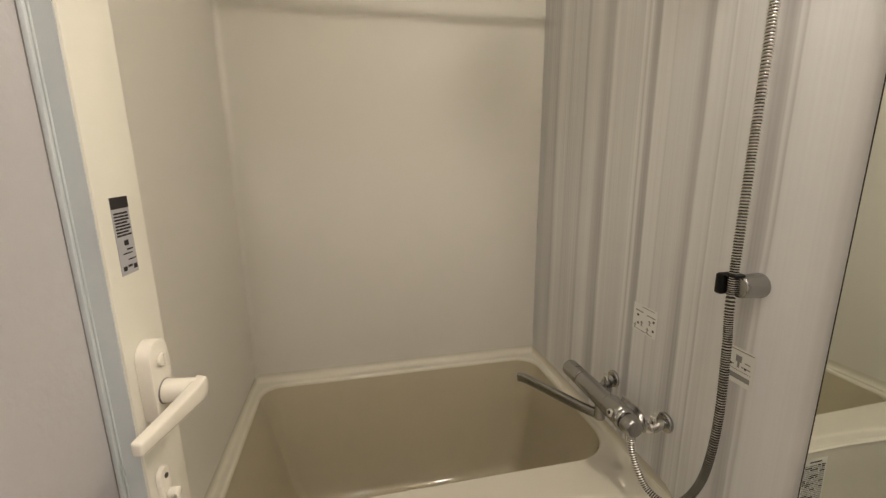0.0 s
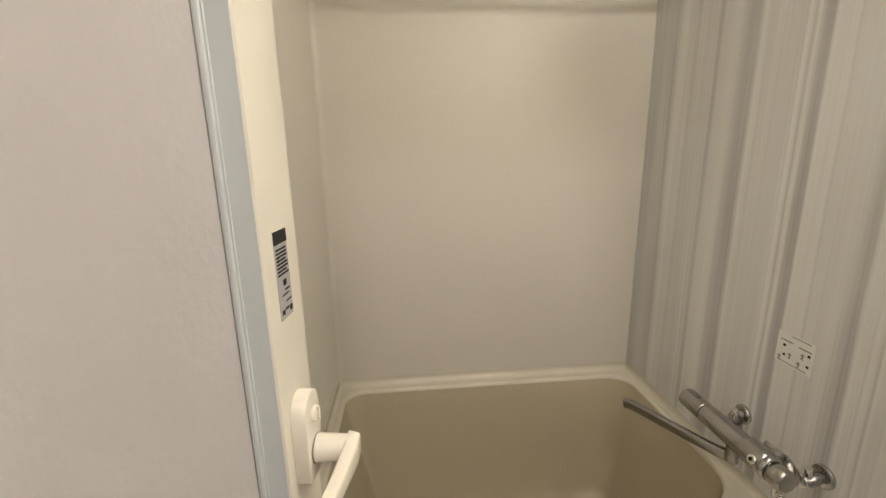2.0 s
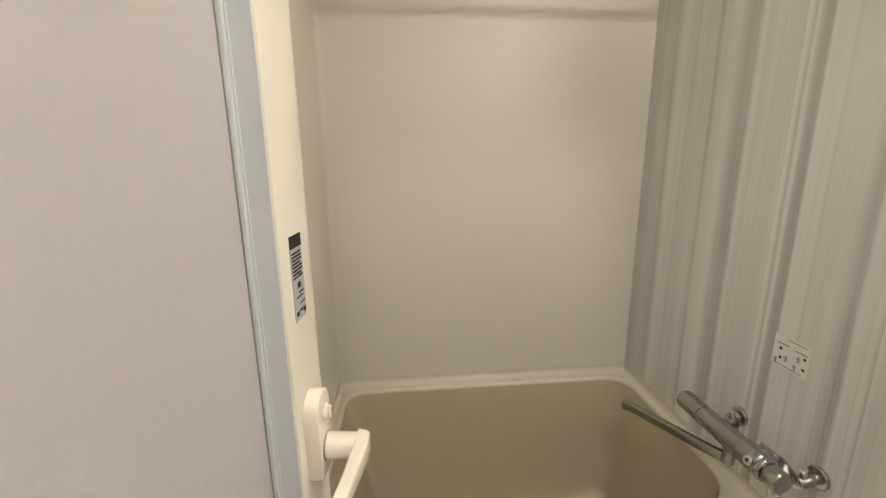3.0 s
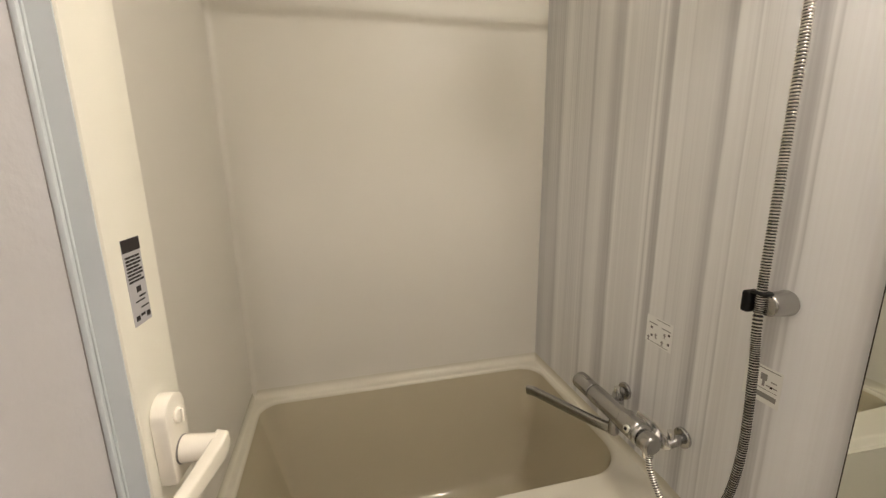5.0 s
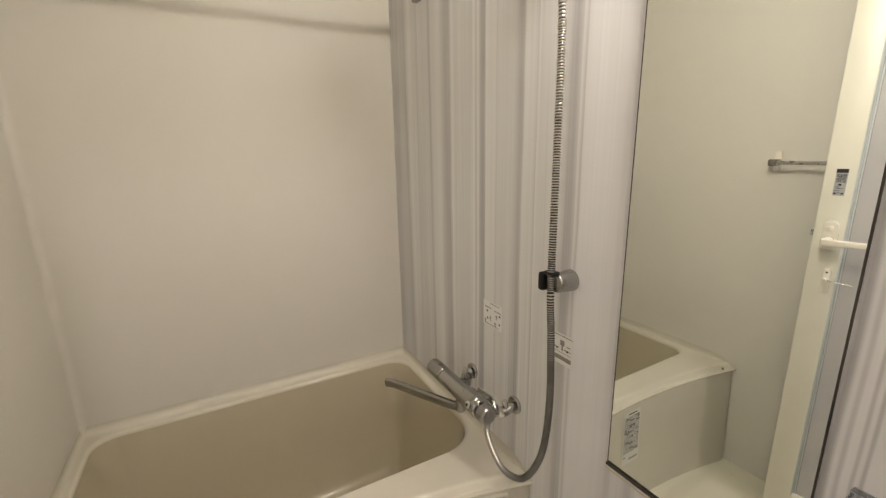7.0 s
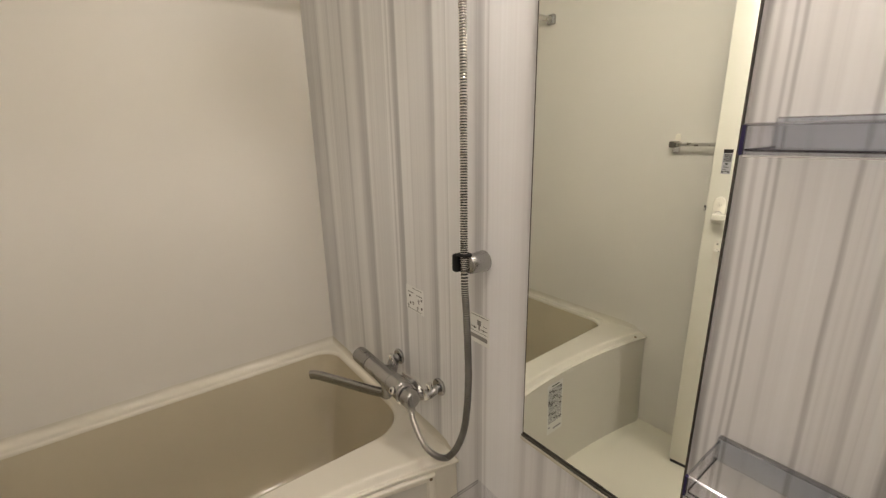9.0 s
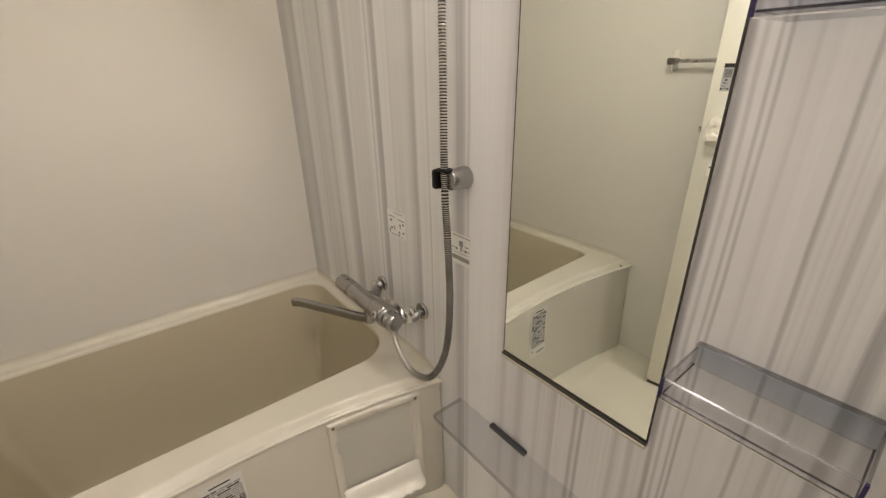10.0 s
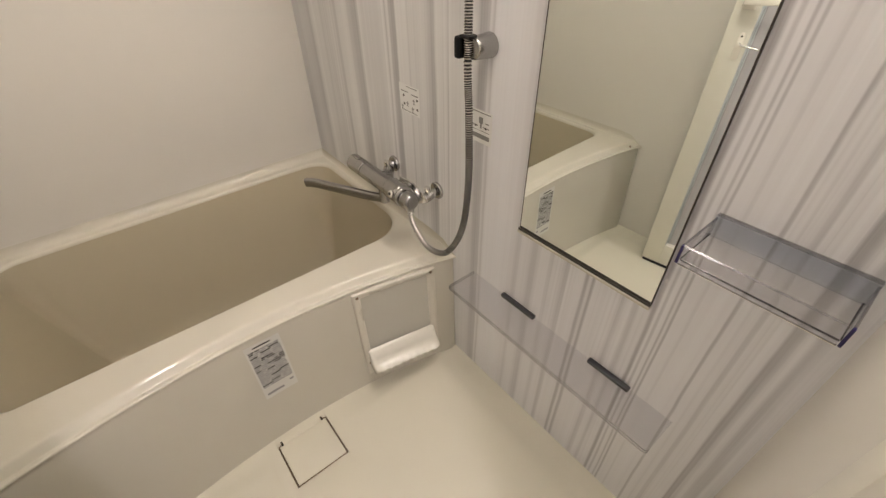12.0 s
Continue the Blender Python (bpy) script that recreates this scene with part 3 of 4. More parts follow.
def wall_sticker(name, text, y0, y1, z0, z1, lines, dots):
    ob = thing(name, text, "label")
    part("sheet", box((X1 - 0.0008, y0, z0), (X1 - 0.0002, y1, z1)), paper, ob, smooth=False)
    bm = bmesh.new()
    for a, b, c, d in lines:
        wall_box(y0 + (y1 - y0) * a, y0 + (y1 - y0) * b, z0 + (z1 - z0) * c, z0 + (z1 - z0) * d, 0.0011, bm)
    for a, b, r in dots:
        part("mark", wall_box(y0 + (y1 - y0) * a, y0 + (y1 - y0) * (a + r), z0 + (z1 - z0) * b, z0 + (z1 - z0) * (b + r), 0.0012), ink, ob, "dark mark", smooth=False)
    part("print", bm, ink_soft, ob, "grey print", smooth=False)


rows = [(0.10, 0.62, 0.925, 0.95), (0.05, 0.40, 0.70, 0.735), (0.56, 0.90, 0.73, 0.765), (0.12, 0.92, 0.055, 0.08)]
for x, y in ((0.27, 0.50), (0.34, 0.20), (0.60, 0.34), (0.88, 0.16)):      # little tap drawings: spout, body, base
    rows += [(x - 0.05, x + 0.06, y, y + 0.035), (x - 0.02, x + 0.02, y + 0.035, y + 0.08), (x - 0.02, x + 0.02, y - 0.07, y), (x - 0.045, x + 0.045, y - 0.10, y - 0.075)]
wall_sticker("tap_label", "small white tap instruction sticker with tiny drawings", 0.778, 0.861, 0.742, 0.812, rows,
             [(0.07, 0.55, 0.075), (0.07, 0.22, 0.075), (0.74, 0.55, 0.08), (0.72, 0.26, 0.075)])
wall_sticker("shower_label", "small white shower instruction sticker behind the hose", 0.530, 0.598, 0.754, 0.824,
             [(0.05, 0.85, 0.925, 0.95), (0.38, 0.56, 0.62, 0.80), (0.12, 0.28, 0.64, 0.67), (0.10, 0.38, 0.50, 0.53), (0.60, 0.92, 0.50, 0.53), (0.43, 0.50, 0.46, 0.62),
              (0.08, 0.90, 0.38, 0.395), (0.08, 0.90, 0.14, 0.28)], [(0.22, 0.475, 0.06), (0.66, 0.475, 0.06)])

mirror.matrix_world = mirror.matrix_world @ pose(0, 0, 0, 0, 0, 0.64)

# acrylic tray shelves, one above the other
S0, S1, SD = -0.090, 0.089, 0.100
shelf = thing("tray_shelf", "clear acrylic tray shelf with navy corner edges on the striped wall", "shelf", (X1, 0, 0.785), group="tray shelves")
part("base", box((-SD + 0.004, S0 + 0.004, 0.0), (-0.0105, S1 - 0.004, 0.0035)), acrylic_base, shelf, "clear base plate", smooth=False)
part("front_lip", box((-SD, S0 + 0.003, 0.0), (-SD + 0.0035, S1 - 0.003, 0.027), 0.0006), acrylic, shelf, "clear front lip")
for a in (S0 - 0.0, S1 - 0.003):
    part("side_lip", box((-SD + 0.0035, a, 0.0), (-0.005, a + 0.003, 0.027), 0.0006), acrylic, shelf, "clear side lip")
    part("corner_edge", box((-SD - 0.0004, a - 0.0002, -0.0004), (-SD + 0.0034, a + 0.0030, 0.0272)), navy, shelf, "navy tinted corner edge", smooth=False)
part("back_plate", box((-0.0100, S0, 0.0), (-0.0008, S1, 0.0335), 0.0008), acrylic_smoke, shelf, "smoky blue grey back plate")
part("back_cap", box((-0.0100, S0 + 0.001, 0.0336), (-0.0010, S1 - 0.001, 0.0343)), acrylic_grey, shelf, "smoky top of the back plate", smooth=False)
for p0, p1 in (((-SD + 0.0017, S0 + 0.004, 0.0272), (-SD + 0.0017, S1 - 0.004, 0.0272)), ((-SD + 0.003, S0 + 0.0015, 0.0272), (-0.006, S0 + 0.0015, 0.0272)), ((-SD + 0.003, S1 - 0.0015, 0.0272), (-0.006, S1 - 0.0015, 0.0272))):
    part("lip_edge", rod(p0, p1, 0.0015, 8), polished_edge, shelf, "polished lip edge")
part("inner_fold", rod((-SD + 0.004, S0 + 0.004, 0.0040), (-SD + 0.004, S1 - 0.004, 0.0040), 0.0012, 8), acrylic_fold, shelf, "dark inner fold line")
for a in (S0 + 0.0035, S1 - 0.0035):
    part("side_fold", rod((-SD + 0.006, a, 0.0042), (-0.012, a, 0.0042), 0.0009, 8), acrylic_fold, shelf, "dark side fold line")
part("top_edge", rod((-0.0100, S0 + 0.002, 0.0336), (-0.0100, S1 - 0.002, 0.0336), 0.0009, 8), polished_edge, shelf, "bright top edge", smooth=False)
# added chrome strip imitates the bright gloss line under the clear front lip
part("front_glint", box((-SD - 0.0006, S0 + 0.004, -0.0016), (-SD + 0.002, S1 - 0.004, -0.0004)), chrome, shelf, "bright strip for the gloss on the bottom front edge", smooth=False)
upper = copy_thing(shelf, pose(X1, 0, 1.182))
tagged(upper, "clear acrylic tray shelf with navy corner edges at eye height")

# long clear shelf over two brackets
long_shelf = thing("long_shelf", "long clear acrylic shelf low on the striped wall", "shelf", (X1, 0.29, 0.375))
L0, L1, LD = -0.284, 0.273, 0.091
bm = bmesh.new()
rc = 0.007
outline = [(-0.001, L0), (-0.001, L1)]
outline += [(-LD + rc - rc * math.sin(a), L1 - rc + rc * math.cos(a)) for a in np.linspace(0, math.pi / 2, 7)]
outline += [(-LD + rc - rc * math.cos(a), L0 + rc - rc * math.sin(a)) for a in np.linspace(0, math.pi / 2, 7)]
top = [bm.verts.new((x, y, 0.0072)) for x, y in outline]
low = [bm.verts.new((x, y, 0.0)) for x, y in outline]
bm.faces.new(top)
bm.faces.new(low[::-1])
for k in range(len(outline)):
    j = (k + 1) % len(outline)
    bm.faces.new((low[k], low[j], top[j], top[k]))
part("plate", bm, clear("clear_acrylic_plate", (0.945, 0.945, 0.96), 0.05), long_shelf, "clear plate with rounded corners", smooth=False)
long_edge = clear("acrylic_edge", (0.62, 0.61, 0.65), 0.1, 0.2)
for h in (0.0, 0.0072):
    part("edge_line", sweep([Vector((x, y, h)) for x, y in outline[1:]], circle(0.0009, 8), side=(0, 0, 1)), long_edge, long_shelf, "thin darker edge line")
for y0, y1 in ((0.345, 0.450), (0.095, 0.192)):
    part("bracket", box((-0.013, y0 - 0.29, 0.0075), (-0.0005, y1 - 0.29, 0.0165), 0.002), bracket_mat, long_shelf, "dark metal bracket")

# hose clip on the wall
clip = thing("hose_clip", "chrome wall clip with a black jaw holding the shower hose", "shower holder", (X1, 0.543, 0.951))
part("arm", rod((0, 0.002, 0), (-0.046, 0.004, 0), 0.0225, 32, 0.004, 0.0195), satin, clip, "round chrome arm")
part("jaw", box((-0.062, 0.021, -0.019), (-0.034, 0.037, 0.019), 0.005, 3), black, clip, "black jaw")
part("jaw_top", box((-0.060, -0.004, 0.0165), (-0.040, 0.024, 0.0225), 0.002), black, clip, "black jaw rim over the arm")
part("jaw_back", box((-0.0375, 0.004, -0.017), (-0.032, 0.028, 0.021), 0.002), black, clip, "black jaw back")

# shower hose and, above the view, its head in a wall holder
hose = thing("shower_hose", "ribbed metal shower hose hanging in a loop from the mixer tap", "shower hose", (0.61, 0.709, 0.547))
path = smooth_path([(0.650, 0.566, 1.585), (0.655, 0.556, 1.428), (0.656, 0.556, 1.174), (0.654, 0.554, 0.935), (0.653, 0.546, 0.833), (0.653, 0.542, 0.677), (0.648, 0.556, 0.548),
                    (0.634, 0.598, 0.462), (0.616, 0.653, 0.457), (0.604, 0.692, 0.513), (0.609, 0.712, 0.556)], 0.00122)
prof = (1.0, 1.0, 0.80, 0.80)
bm = sweep(path, lambda i: circle(0.0080 * (1.0 if i % 4 < 2 else 0.80), 12))
for k, f in enumerate(bm.faces):
    f.material_index = 1 if (k // 12) % 4 in (2, 3) else 0
under(part("ribbed_tube", bm, [hose_mat, groove_mat], None, "ribbed metal tube with dark grooves", angle=80), hose)
for a, c, name in (((0.609, 0.712, 0.556), (0.6085, 0.709, 0.538), "lower_nut"), ((0.6505, 0.566, 1.560), (0.650, 0.5665, 1.592), "upper_nut")):
    under(part(name, rod(a, c, 0.0100, 20, 0.001), dull, None, "plain metal hose end"), hose)
head = thing("hand_shower", "white hand shower in a wall holder above the mirror", "shower head", (X1, 0.56, 1.62))
part("wall_holder", box((-0.055, -0.022, -0.03), (0, 0.022, 0.03), 0.008, 3), satin, head, "wall holder")
part("handle", rod((-0.052, 0.006, -0.045), (-0.085, 0, 0.12), 0.013, 20, 0.003), handle_mat, head, "white handle")
part("spray_face", rod((-0.08, 0, 0.13), (-0.125, 0, 0.115), 0.032, 28, 0.006, 0.042), handle_mat, head, "white round spray face")

# mixer tap
tap = thing("mixer_tap", "chrome thermostatic bath mixer tap with a long spout", "tap", (X1, 0.81, 0.57))
AX, AZ = 0.606, 0.576
add = lambda name, bm, mat, text, **kw: under(part(name, bm, mat, None, text, **kw), tap)
add("body", rod((AX, 0.742, AZ), (AX, 0.914, AZ), 0.0238, 36, 0.002), satin, "satin metal body")
add("temperature_dial", rod((AX, 0.9165, AZ), (AX, 0.987, AZ), 0.0236, 36, 0.004), satin, "temperature dial at the end")
add("dial_seam", rod((AX, 0.9135, AZ), (AX, 0.9170, AZ), 0.0224, 36), dark, "dark seam")
add("dial_button", box((AX - 0.006, 0.944, AZ + 0.019), (AX + 0.006, 0.969, AZ + 0.0265), 0.002), satin, "small raised button")
add("flow_dial", rod((AX, 0.694, AZ - 0.002), (AX, 0.728, AZ - 0.001), 0.0235, 32, 0.008), satin, "polished flow dial")
add("outlet_block", rod((AX, 0.727, AZ), (AX, 0.740, AZ), 0.0272, 32, 0.005), dull, "polished outlet block")
add("front_badge", rod((AX - 0.022, 0.752, AZ + 0.008), (AX - 0.029, 0.752, AZ + 0.011), 0.0100, 20, 0.003), chrome, "polished round spot")
add("index_mark", rod((AX - 0.0285, 0.752, AZ + 0.0108), (AX - 0.0296, 0.752, AZ + 0.0112), 0.0042, 16), black, "small black index mark")
add("hose_nut", rod((0.609, 0.712, 0.535), (AX, 0.716, AZ), 0.0105, 12, 0.001), chrome, "hose nut")
for y, dy, rr in ((0.912, -0.046, 0.0165), (0.712, 0.022, 0.0135)):
    add("flange", rod((X1, y, 0.568), (X1 - 0.010, y, 0.568), 0.0235, 32, 0.004), dull, "round wall flange")
    arm_pts = smooth_path([(X1 - 0.008, y, 0.568), (X1 - 0.024, y, 0.562), (X1 - 0.038, y + dy * 0.35, 0.555), (AX + 0.040, y + dy * 0.8, 0.557), (AX + 0.008, y + dy, AZ)], 0.004)
    add("supply_arm", sweep(arm_pts, lambda i: circle(rr * (0.72 + 0.28 * min(1, i / 8)), 18), side=(0, 0, 1)), satin, "bent supply arm", angle=60)
    add("stop_screw", rod((X1 - 0.030, y + dy * 0.15, 0.562), (X1 - 0.036, y + dy * 0.15, 0.588), 0.0075, 14, 0.001), chrome, "small stop screw")
add("middle_block", rod((AX + 0.003, 0.738, AZ), (AX + 0.003, 0.800, AZ), 0.0275, 36, 0.010), satin, "wider satin middle of the body")
blade = [Vector(p) for p in ((0.628, 0.778, 0.600), (0.640, 0.742, 0.592), (0.652, 0.716, 0.566), (0.655, 0.706, 0.552))]
add("flow_lever", sweep(blade, [(-0.0022, -0.0085), (0.0022, -0.0085), (0.0022, 0.0085), (-0.0022, 0.0085)], side=(0, 0, 1)), chrome, "thin polished lever", smooth=False)
add("spout_collar", rod((AX - 0.004, 0.822, AZ - 0.012), (AX - 0.004, 0.822, 0.520), 0.0135, 24, 0.003), satin, "spout collar")
sp = smooth_path([(AX, 0.818, 0.530), (0.572, 0.880, 0.527), (0.52, 0.972, 0.530), (0.487, 1.022, 0.534), (0.474, 1.042, 0.531)], 0.006)
add("spout", sweep(sp, [(0.0085 * math.copysign(abs(math.cos(a)) ** 0.5, math.cos(a)), 0.0125 * math.copysign(abs(math.sin(a)) ** 0.5, math.sin(a))) for a in np.linspace(0, 2 * math.pi, 21)[:-1]], side=(0, 0, 1)), satin, "long flat spout", angle=60)

# ---- bathroom door, swung open into the room ----
door = tagged(thing("door_1", "open cream bathroom door with a grained grey panel and lever handle", "door", (-0.2495, -0.098, 0), -6.5), kind="structure")
DW, DT, DZ0, DZ1 = 0.557, 0.030, 0.024, 1.955
SW = 0.066
part("stile_free", box((-DT, DW - SW, DZ0), (0, DW, DZ1), 0.0025), stile_mat, door, "cream metal stile with the handle")
part("stile_hinge", box((-DT, 0, DZ0), (0, 0.05, DZ1), 0.0025), stile_mat, door, "cream metal hinge stile")
part("rail_top", box((-DT, 0.05, DZ1 - 0.06), (-0.001, DW - SW, DZ1), 0.002), stile_mat, door, "cream top rail")
part("rail_bottom", box((-DT, 0.05, DZ0), (-0.001, DW - SW, DZ0 + 0.09), 0.002), stile_mat, door, "cream bottom rail")
part("panel", box((-0.0275, 0.05, DZ0 + 0.09), (-0.0235, DW - SW, DZ1 - 0.06)), panel_mat, door, "grained grey resin panel", smooth=False)
for y0, y1, x1, mat in ((DW - SW - 0.0030, DW - SW, -0.0185, strip_mat), (DW - SW - 0.0039, DW - SW - 0.0030, -0.0205, trim_mat), (DW - SW - 0.0075, DW - SW - 0.0039, -0.0190, strip_mat), (DW - SW - 0.0085, DW - SW - 0.0075, -0.0225, trim_mat)):
    part("glazing_bead", box((-0.0235, y0, DZ0 + 0.09), (x1, y1, DZ1 - 0.06), 0.0006), mat, door, "narrow bead beside the panel")
# black box stands in for the shade in the gap under the door
part("bottom_gap_shade", box((-DT + 0.006, 0.004, 0.010), (-0.004, DW - 0.004, DZ0)), groove_mat, door, "dark strip for the shaded gap under the door", smooth=False)
part("edge_strip", box((-DT + 0.001, DW - SW - 0.0012, DZ0 + 0.004), (-0.0025, DW - SW - 0.0002, DZ1 - 0.004)), strip_mat, door, "pale blue grey inner edge strip", smooth=False)
part("latch_bolt", box((-0.020, DW, 0.952), (-0.010, DW + 0.009, 0.970), 0.001), steel, door, "small metal latch bolt")
K0, K1 = DW - 0.0490, DW - 0.0245
part("sticker", box((0.0001, K0, 1.071), (0.0006, K1, 1.143)), silver, door, "narrow silver sticker", smooth=False)
part("sticker_header", box((0.0006, K0, 1.1325), (0.0009, K1, 1.143)), ink, door, "dark sticker header", smooth=False)
bm, bm2 = bmesh.new(), bmesh.new()
z = 1.1290
while z > 1.106:
    y = K0 + 0.002
    while y < K1 - 0.005:
        w = rnd.uniform(0.003, 0.009)
        box((0.0006, y, z - 0.0017), (0.0009, min(K1 - 0.002, y + w), z), bm=bm if rnd.random() < 0.5 else bm2)
        y += w + 0.0008
    z -= 0.0029
for y, zz, w, h in ((0.010, 1.098, 0.006, 0.005), (0.012, 1.0935, 0.009, 0.0014), (0.006, 1.090, 0.013, 0.0011), (0.012, 1.084, 0.011, 0.0011), (0.003, 1.075, 0.005, 0.004), (0.018, 1.0745, 0.005, 0.0045), (0.010, 1.0775, 0.006, 0.002)):
    box((0.0006, K0 + y, zz), (0.0009, K0 + y + w, zz + h), bm=bm2)
part("sticker_print", bm, ink, door, "rows of fine grey print", smooth=False)
part("sticker_drawing", bm2, ink, door, "dark print and small drawing", smooth=False)


def pill(x0, x1, yc, z0, z1, w, bevel=0.003, seg=12):
    """A plate with a round top, standing off x0 to x1."""
    bm = bmesh.new()
    r = w / 2
    pts = [(yc + r * math.cos(a), z1 - r + r * math.sin(a)) for a in np.linspace(0, math.pi, seg)]
    pts += [(yc - w * 0.5, z0 + 0.003), (yc - w * 0.44, z0), (yc + w * 0.44, z0), (yc + w * 0.5, z0 + 0.003)]
    c0, c1 = yc, (z0 + z1) / 2
    rings = [[bm.verts.new((x, c0 + (p[0] - c0) * (1 - 2 * k / w), c1 + (p[1] - c1) * (1 - 2 * k / (z1 - z0)))) for p in pts]
             for x, k in ((x0, 0), (x1 - bevel, 0), (x1 - bevel * 0.3, bevel * 0.3), (x1, bevel))]
    bm.faces.new(rings[0])
    bm.faces.new(rings[-1])
    for p, q in zip(rings, rings[1:]):
        for k in range(len(pts)):
            j = (k + 1) % len(pts)
            bm.faces.new((p[k], p[j], q[j], q[k]))
    return bm


HY, HZ = DW - 0.0375, 0.947
handle = part("lever_handle", pill(0.0005, 0.0135, HY, 0.922, 1.003, 0.0345, 0.0022), handle_mat, door, "ivory lever handle on a round-topped plate")
part("knob", rod((0.0135, HY, 0.982), (0.0170, HY, 0.982), 0.0072, 24, 0.001), handle_mat, handle, "small round privacy knob")
part("knob_grip", box((0.0170, HY - 0.0013, 0.9760), (0.0195, HY + 0.0013, 0.9880), 0.0006), handle_mat, handle, "knob ridge")
part("collar", rod((0.0135, HY, HZ), (0.0140, HY, HZ), 0.0130, 28), trim_mat, handle, "dark collar line")
part("boss", rod((0.0140, HY, HZ), (0.0440, HY + 0.001, HZ), 0.0124, 28, 0.001, 0.0108), handle_mat, handle, "round ivory boss")
bm = bmesh.new()
cuts = [((0.0395, HY + 0.0118), (0.0515, HY + 0.0085)), ((0.0400, HY - 0.009), (0.0525, HY - 0.010)), ((0.0390, HY - 0.045), (0.0500, HY - 0.045)), ((0.0360, HY - 0.096), (0.0460, HY - 0.098))]
heights = [(HZ - 0.0107, HZ + 0.0108), (HZ - 0.0105, HZ + 0.0103), (HZ - 0.0080, HZ + 0.0100), (HZ - 0.0040, HZ + 0.0100)]
sections = [[bm.verts.new(p) for p in ((xa, ya, za), (xb, yb, za + 0.001), (xb, yb, zb - 0.001), (xa, ya, zb))] for ((xa, ya), (xb, yb)), (za, zb) in zip(cuts, heights)]
for p, q in zip(sections, sections[1:]):
    for k in range(4):
        bm.faces.new((p[k], p[(k + 1) % 4], q[(k + 1) % 4], q[k]))
bm.faces.new(sections[0])
bm.faces.new(sections[-1])
bmesh.ops.recalc_face_normals(bm, faces=bm.faces)
bmesh.ops.bevel(bm, geom=[e for e in bm.edges if e.calc_face_angle(0) > 0.5], offset=0.0026, segments=3, profile=0.5, affect="EDGES")
part("lever", bm, handle_mat, handle, "flat ivory lever blade")
LY = DW - 0.047
lock = part("side_latch", pill(0.0005, 0.0055, LY, 0.795, 0.866, 0.018, 0.001), handle_mat, door, "small white latch plate")
part("latch_screw", rod((0.0055, LY, 0.856), (0.0064, LY, 0.856), 0.0028, 10), dark, lock, "dark screw")
part("latch_stem", rod((0.0055, LY, 0.835), (0.016, LY, 0.835), 0.0055, 16, 0.001), handle_mat, lock, "white stem")
part("latch_arm", rod((0.013, LY + 0.002, 0.835), (0.014, LY - 0.058, 0.830), 0.0026, 12, 0.001), chrome, lock, "thin chrome arm")

# ---- left wall: towel rail, and the drying pole across the tub ----
rail = thing("towel_rail", "slim steel towel rail on the cream side wall", "towel rail", (X0, 0.43, 1.152))
part("bar", rod((0.040, -0.203, 0.000), (0.040, 0.203, 0.000), 0.0062, 20, 0.001), steel, rail, "round steel bar")
for y in (-0.203, 0.203):
    br = part("bracket", box((0, y - 0.011, -0.030), (0.014, y + 0.011, 0.010), 0.003), chrome, rail, "metal wall bracket")
    part("bracket_arm", box((0.010, y - 0.011, -0.011), (0.049, y + 0.011, 0.010), 0.004), arm_mat, rail, "metal bracket arm")
    part("bracket_cap", pill(-0.0005, 0.006, y, 0.008, 0.036, 0.018, 0.001), handle_mat, rail, "white bracket cap")
pole = thing("drying_pole", "steel clothes drying pole spanning the tub between two wall holders", "clothes pole", (X0, 1.205, 1.661))
part("rod", rod((0.012, 0, 0.0), (X1 - X0 - 0.012, 0, 0.0), 0.0110, 24), steel, pole, "long steel rod")
for a, b in ((0.0005, 0.022), (X1 - X0 - 0.022, X1 - X0 - 0.0005)):
    part("holder", box((a, -0.016, -0.020), (b, 0.016, 0.020), 0.005, 3), satin, pole, "square-shouldered wall holder")

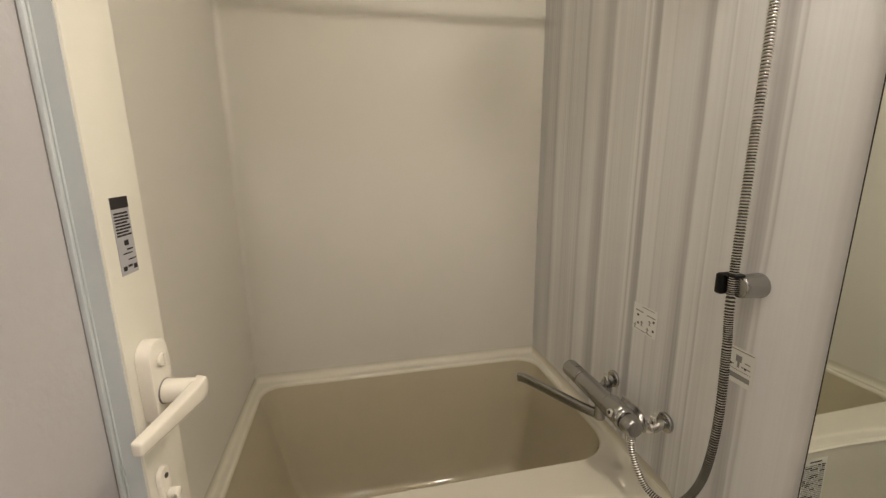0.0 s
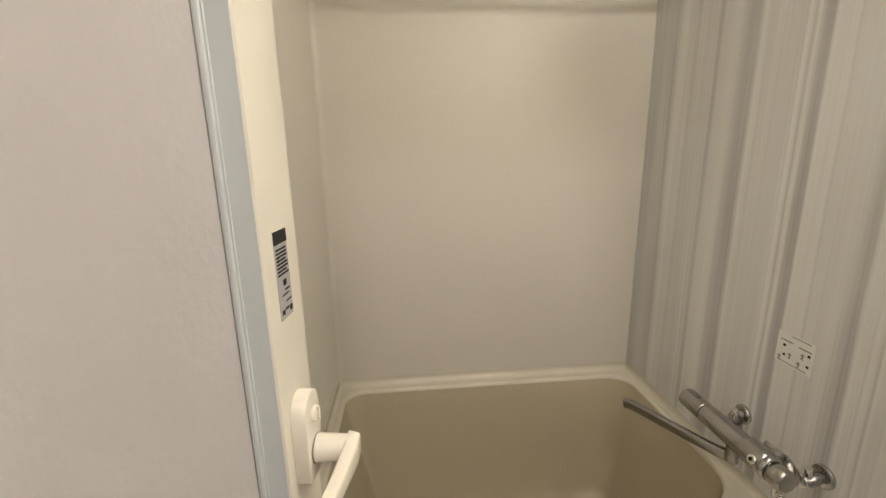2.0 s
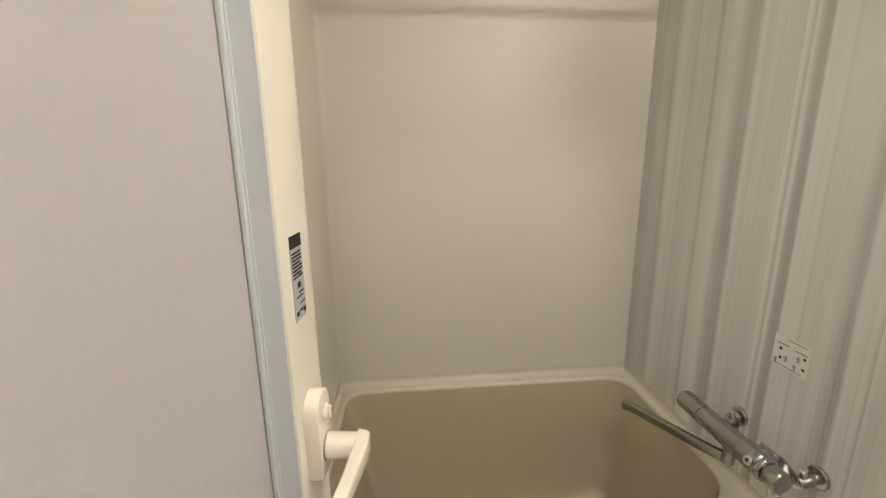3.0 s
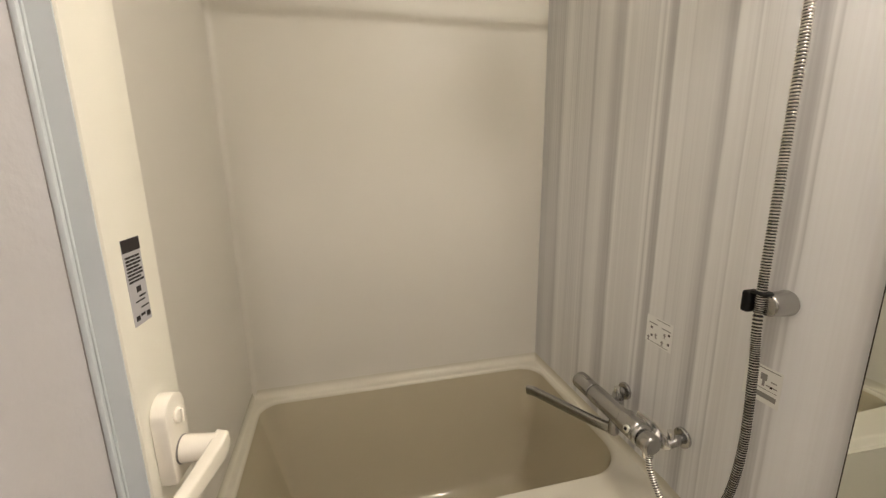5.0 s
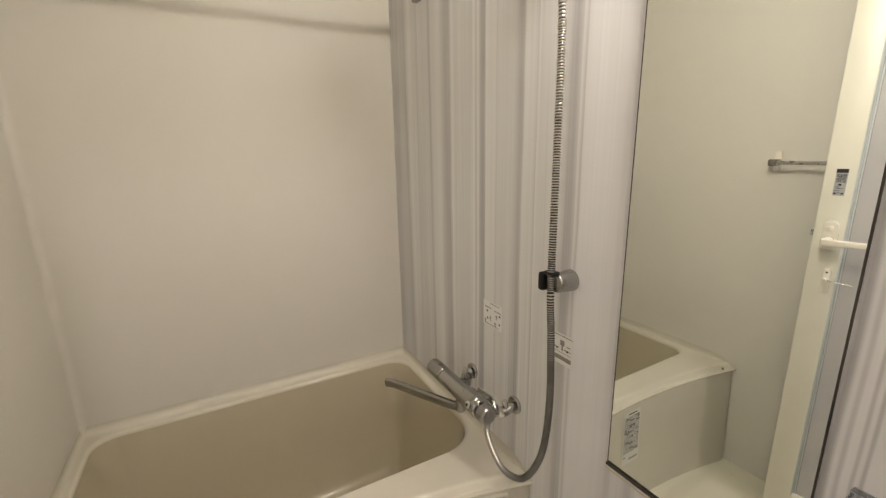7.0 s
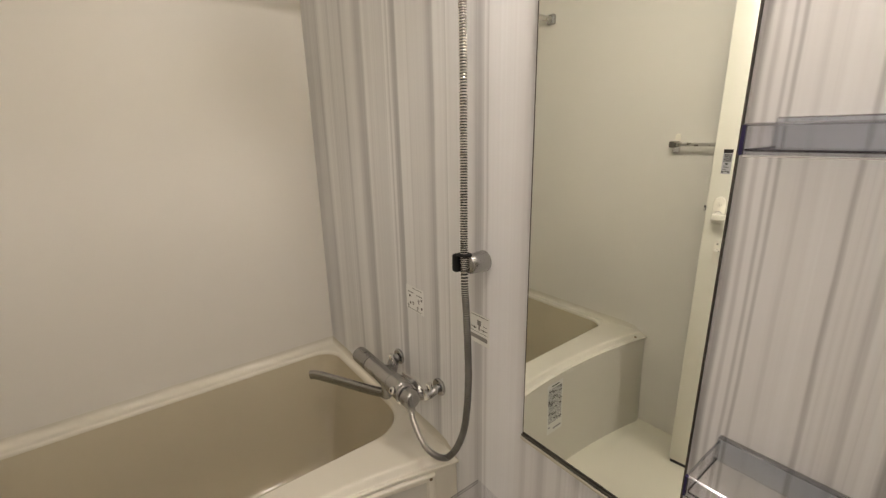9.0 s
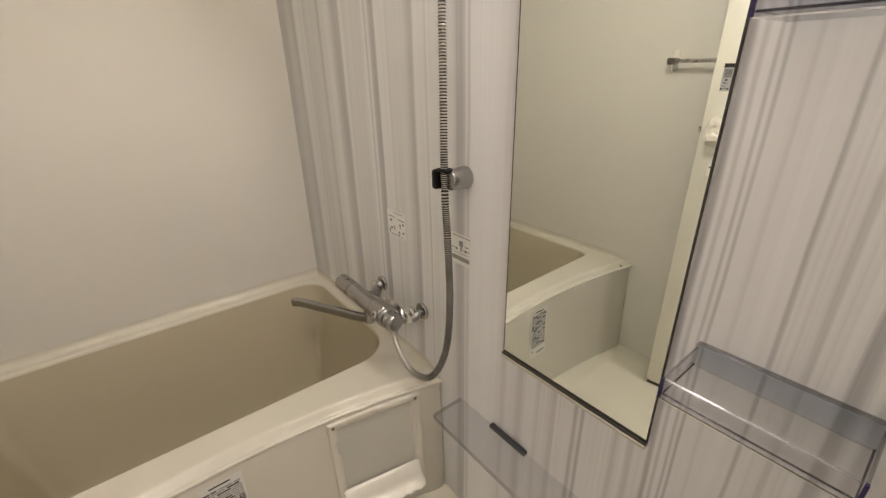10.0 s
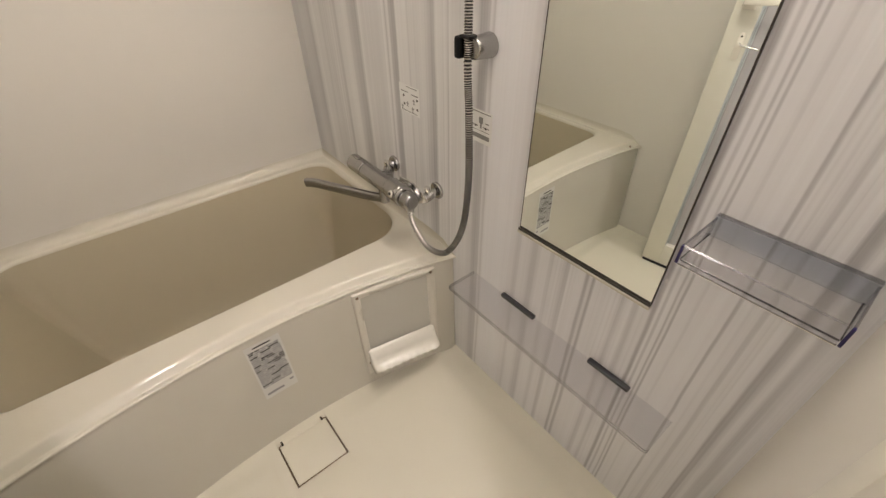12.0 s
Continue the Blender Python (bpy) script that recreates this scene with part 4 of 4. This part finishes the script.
# ---- lamps ----
lamp = thing("bathroom_lamp", "lit opal wall lamp above the mirror", "wall lamp", (X1, LAMP_Y, LAMP_Z))
part("base", box((-0.02, -0.09, -0.05), (0, 0.09, 0.05), 0.004), handle_mat, lamp, "white base")
part("shade", box((-0.125, -0.048, -0.048), (-0.021, 0.048, 0.048), 0.022, 4), opal_warm, lamp, "glowing opal shade")

# ---- dressing room outside the doorway ----
RY0, RX0, RX1, RT = -1.75, -1.1, 1.1, 2.35
structure("room_floor", box((RX0, RY0, -0.05), (RX1, Y0 - 0.05, -0.002)), room_floor, "brown sheet floor outside the bathroom", "floor", smooth=False)
structure("room_ceiling", box((RX0, RY0, RT), (RX1, Y0 - 0.05, RT + 0.05)), room_wall, "white ceiling outside the bathroom", "ceiling", smooth=False)
structure("room_wall_left", box((RX0 - 0.05, RY0, -0.05), (RX0, Y0 - 0.05, RT)), room_wall, "white papered wall", smooth=False)
structure("room_wall_right", box((RX1, RY0, -0.05), (RX1 + 0.05, Y0 - 0.05, RT)), room_wall, "white papered wall", smooth=False)
structure("room_wall_behind", box((RX0, RY0 - 0.05, -0.05), (RX1, RY0, RT)), room_wall, "white papered wall", smooth=False)
bm = box((RX0, Y0 - 0.10, 0), (GAP0 - 0.012, Y0 - 0.051, RT))
box((GAP1 + 0.012, Y0 - 0.10, 0), (RX1, Y0 - 0.051, RT), bm=bm)
box((GAP0 - 0.012, Y0 - 0.10, HEAD + 0.012), (GAP1 + 0.012, Y0 - 0.051, RT), bm=bm)
structure("room_wall_doorway", bm, room_wall, "white papered wall round the bathroom doorway", smooth=False)
rl = thing("ceiling_lamp", "round lit opal ceiling lamp outside the bathroom", "ceiling lamp", (-0.05, -0.95, RT))
part("shade", rod((0, 0, -0.06), (0, 0, -0.005), 0.085, 40, 0.02), opal_room, rl, "glowing round shade")
part("base", rod((0, 0, -0.005), (0, 0, 0), 0.095, 40), handle_mat, rl, "white base ring")

# ---- faint surroundings ----
world = bpy.data.worlds.new("world")
world.use_nodes = True
world.node_tree.nodes["Background"].inputs["Color"].default_value = (0.05, 0.05, 0.05, 1)
world.node_tree.nodes["Background"].inputs["Strength"].default_value = 0.2
scene.world = world
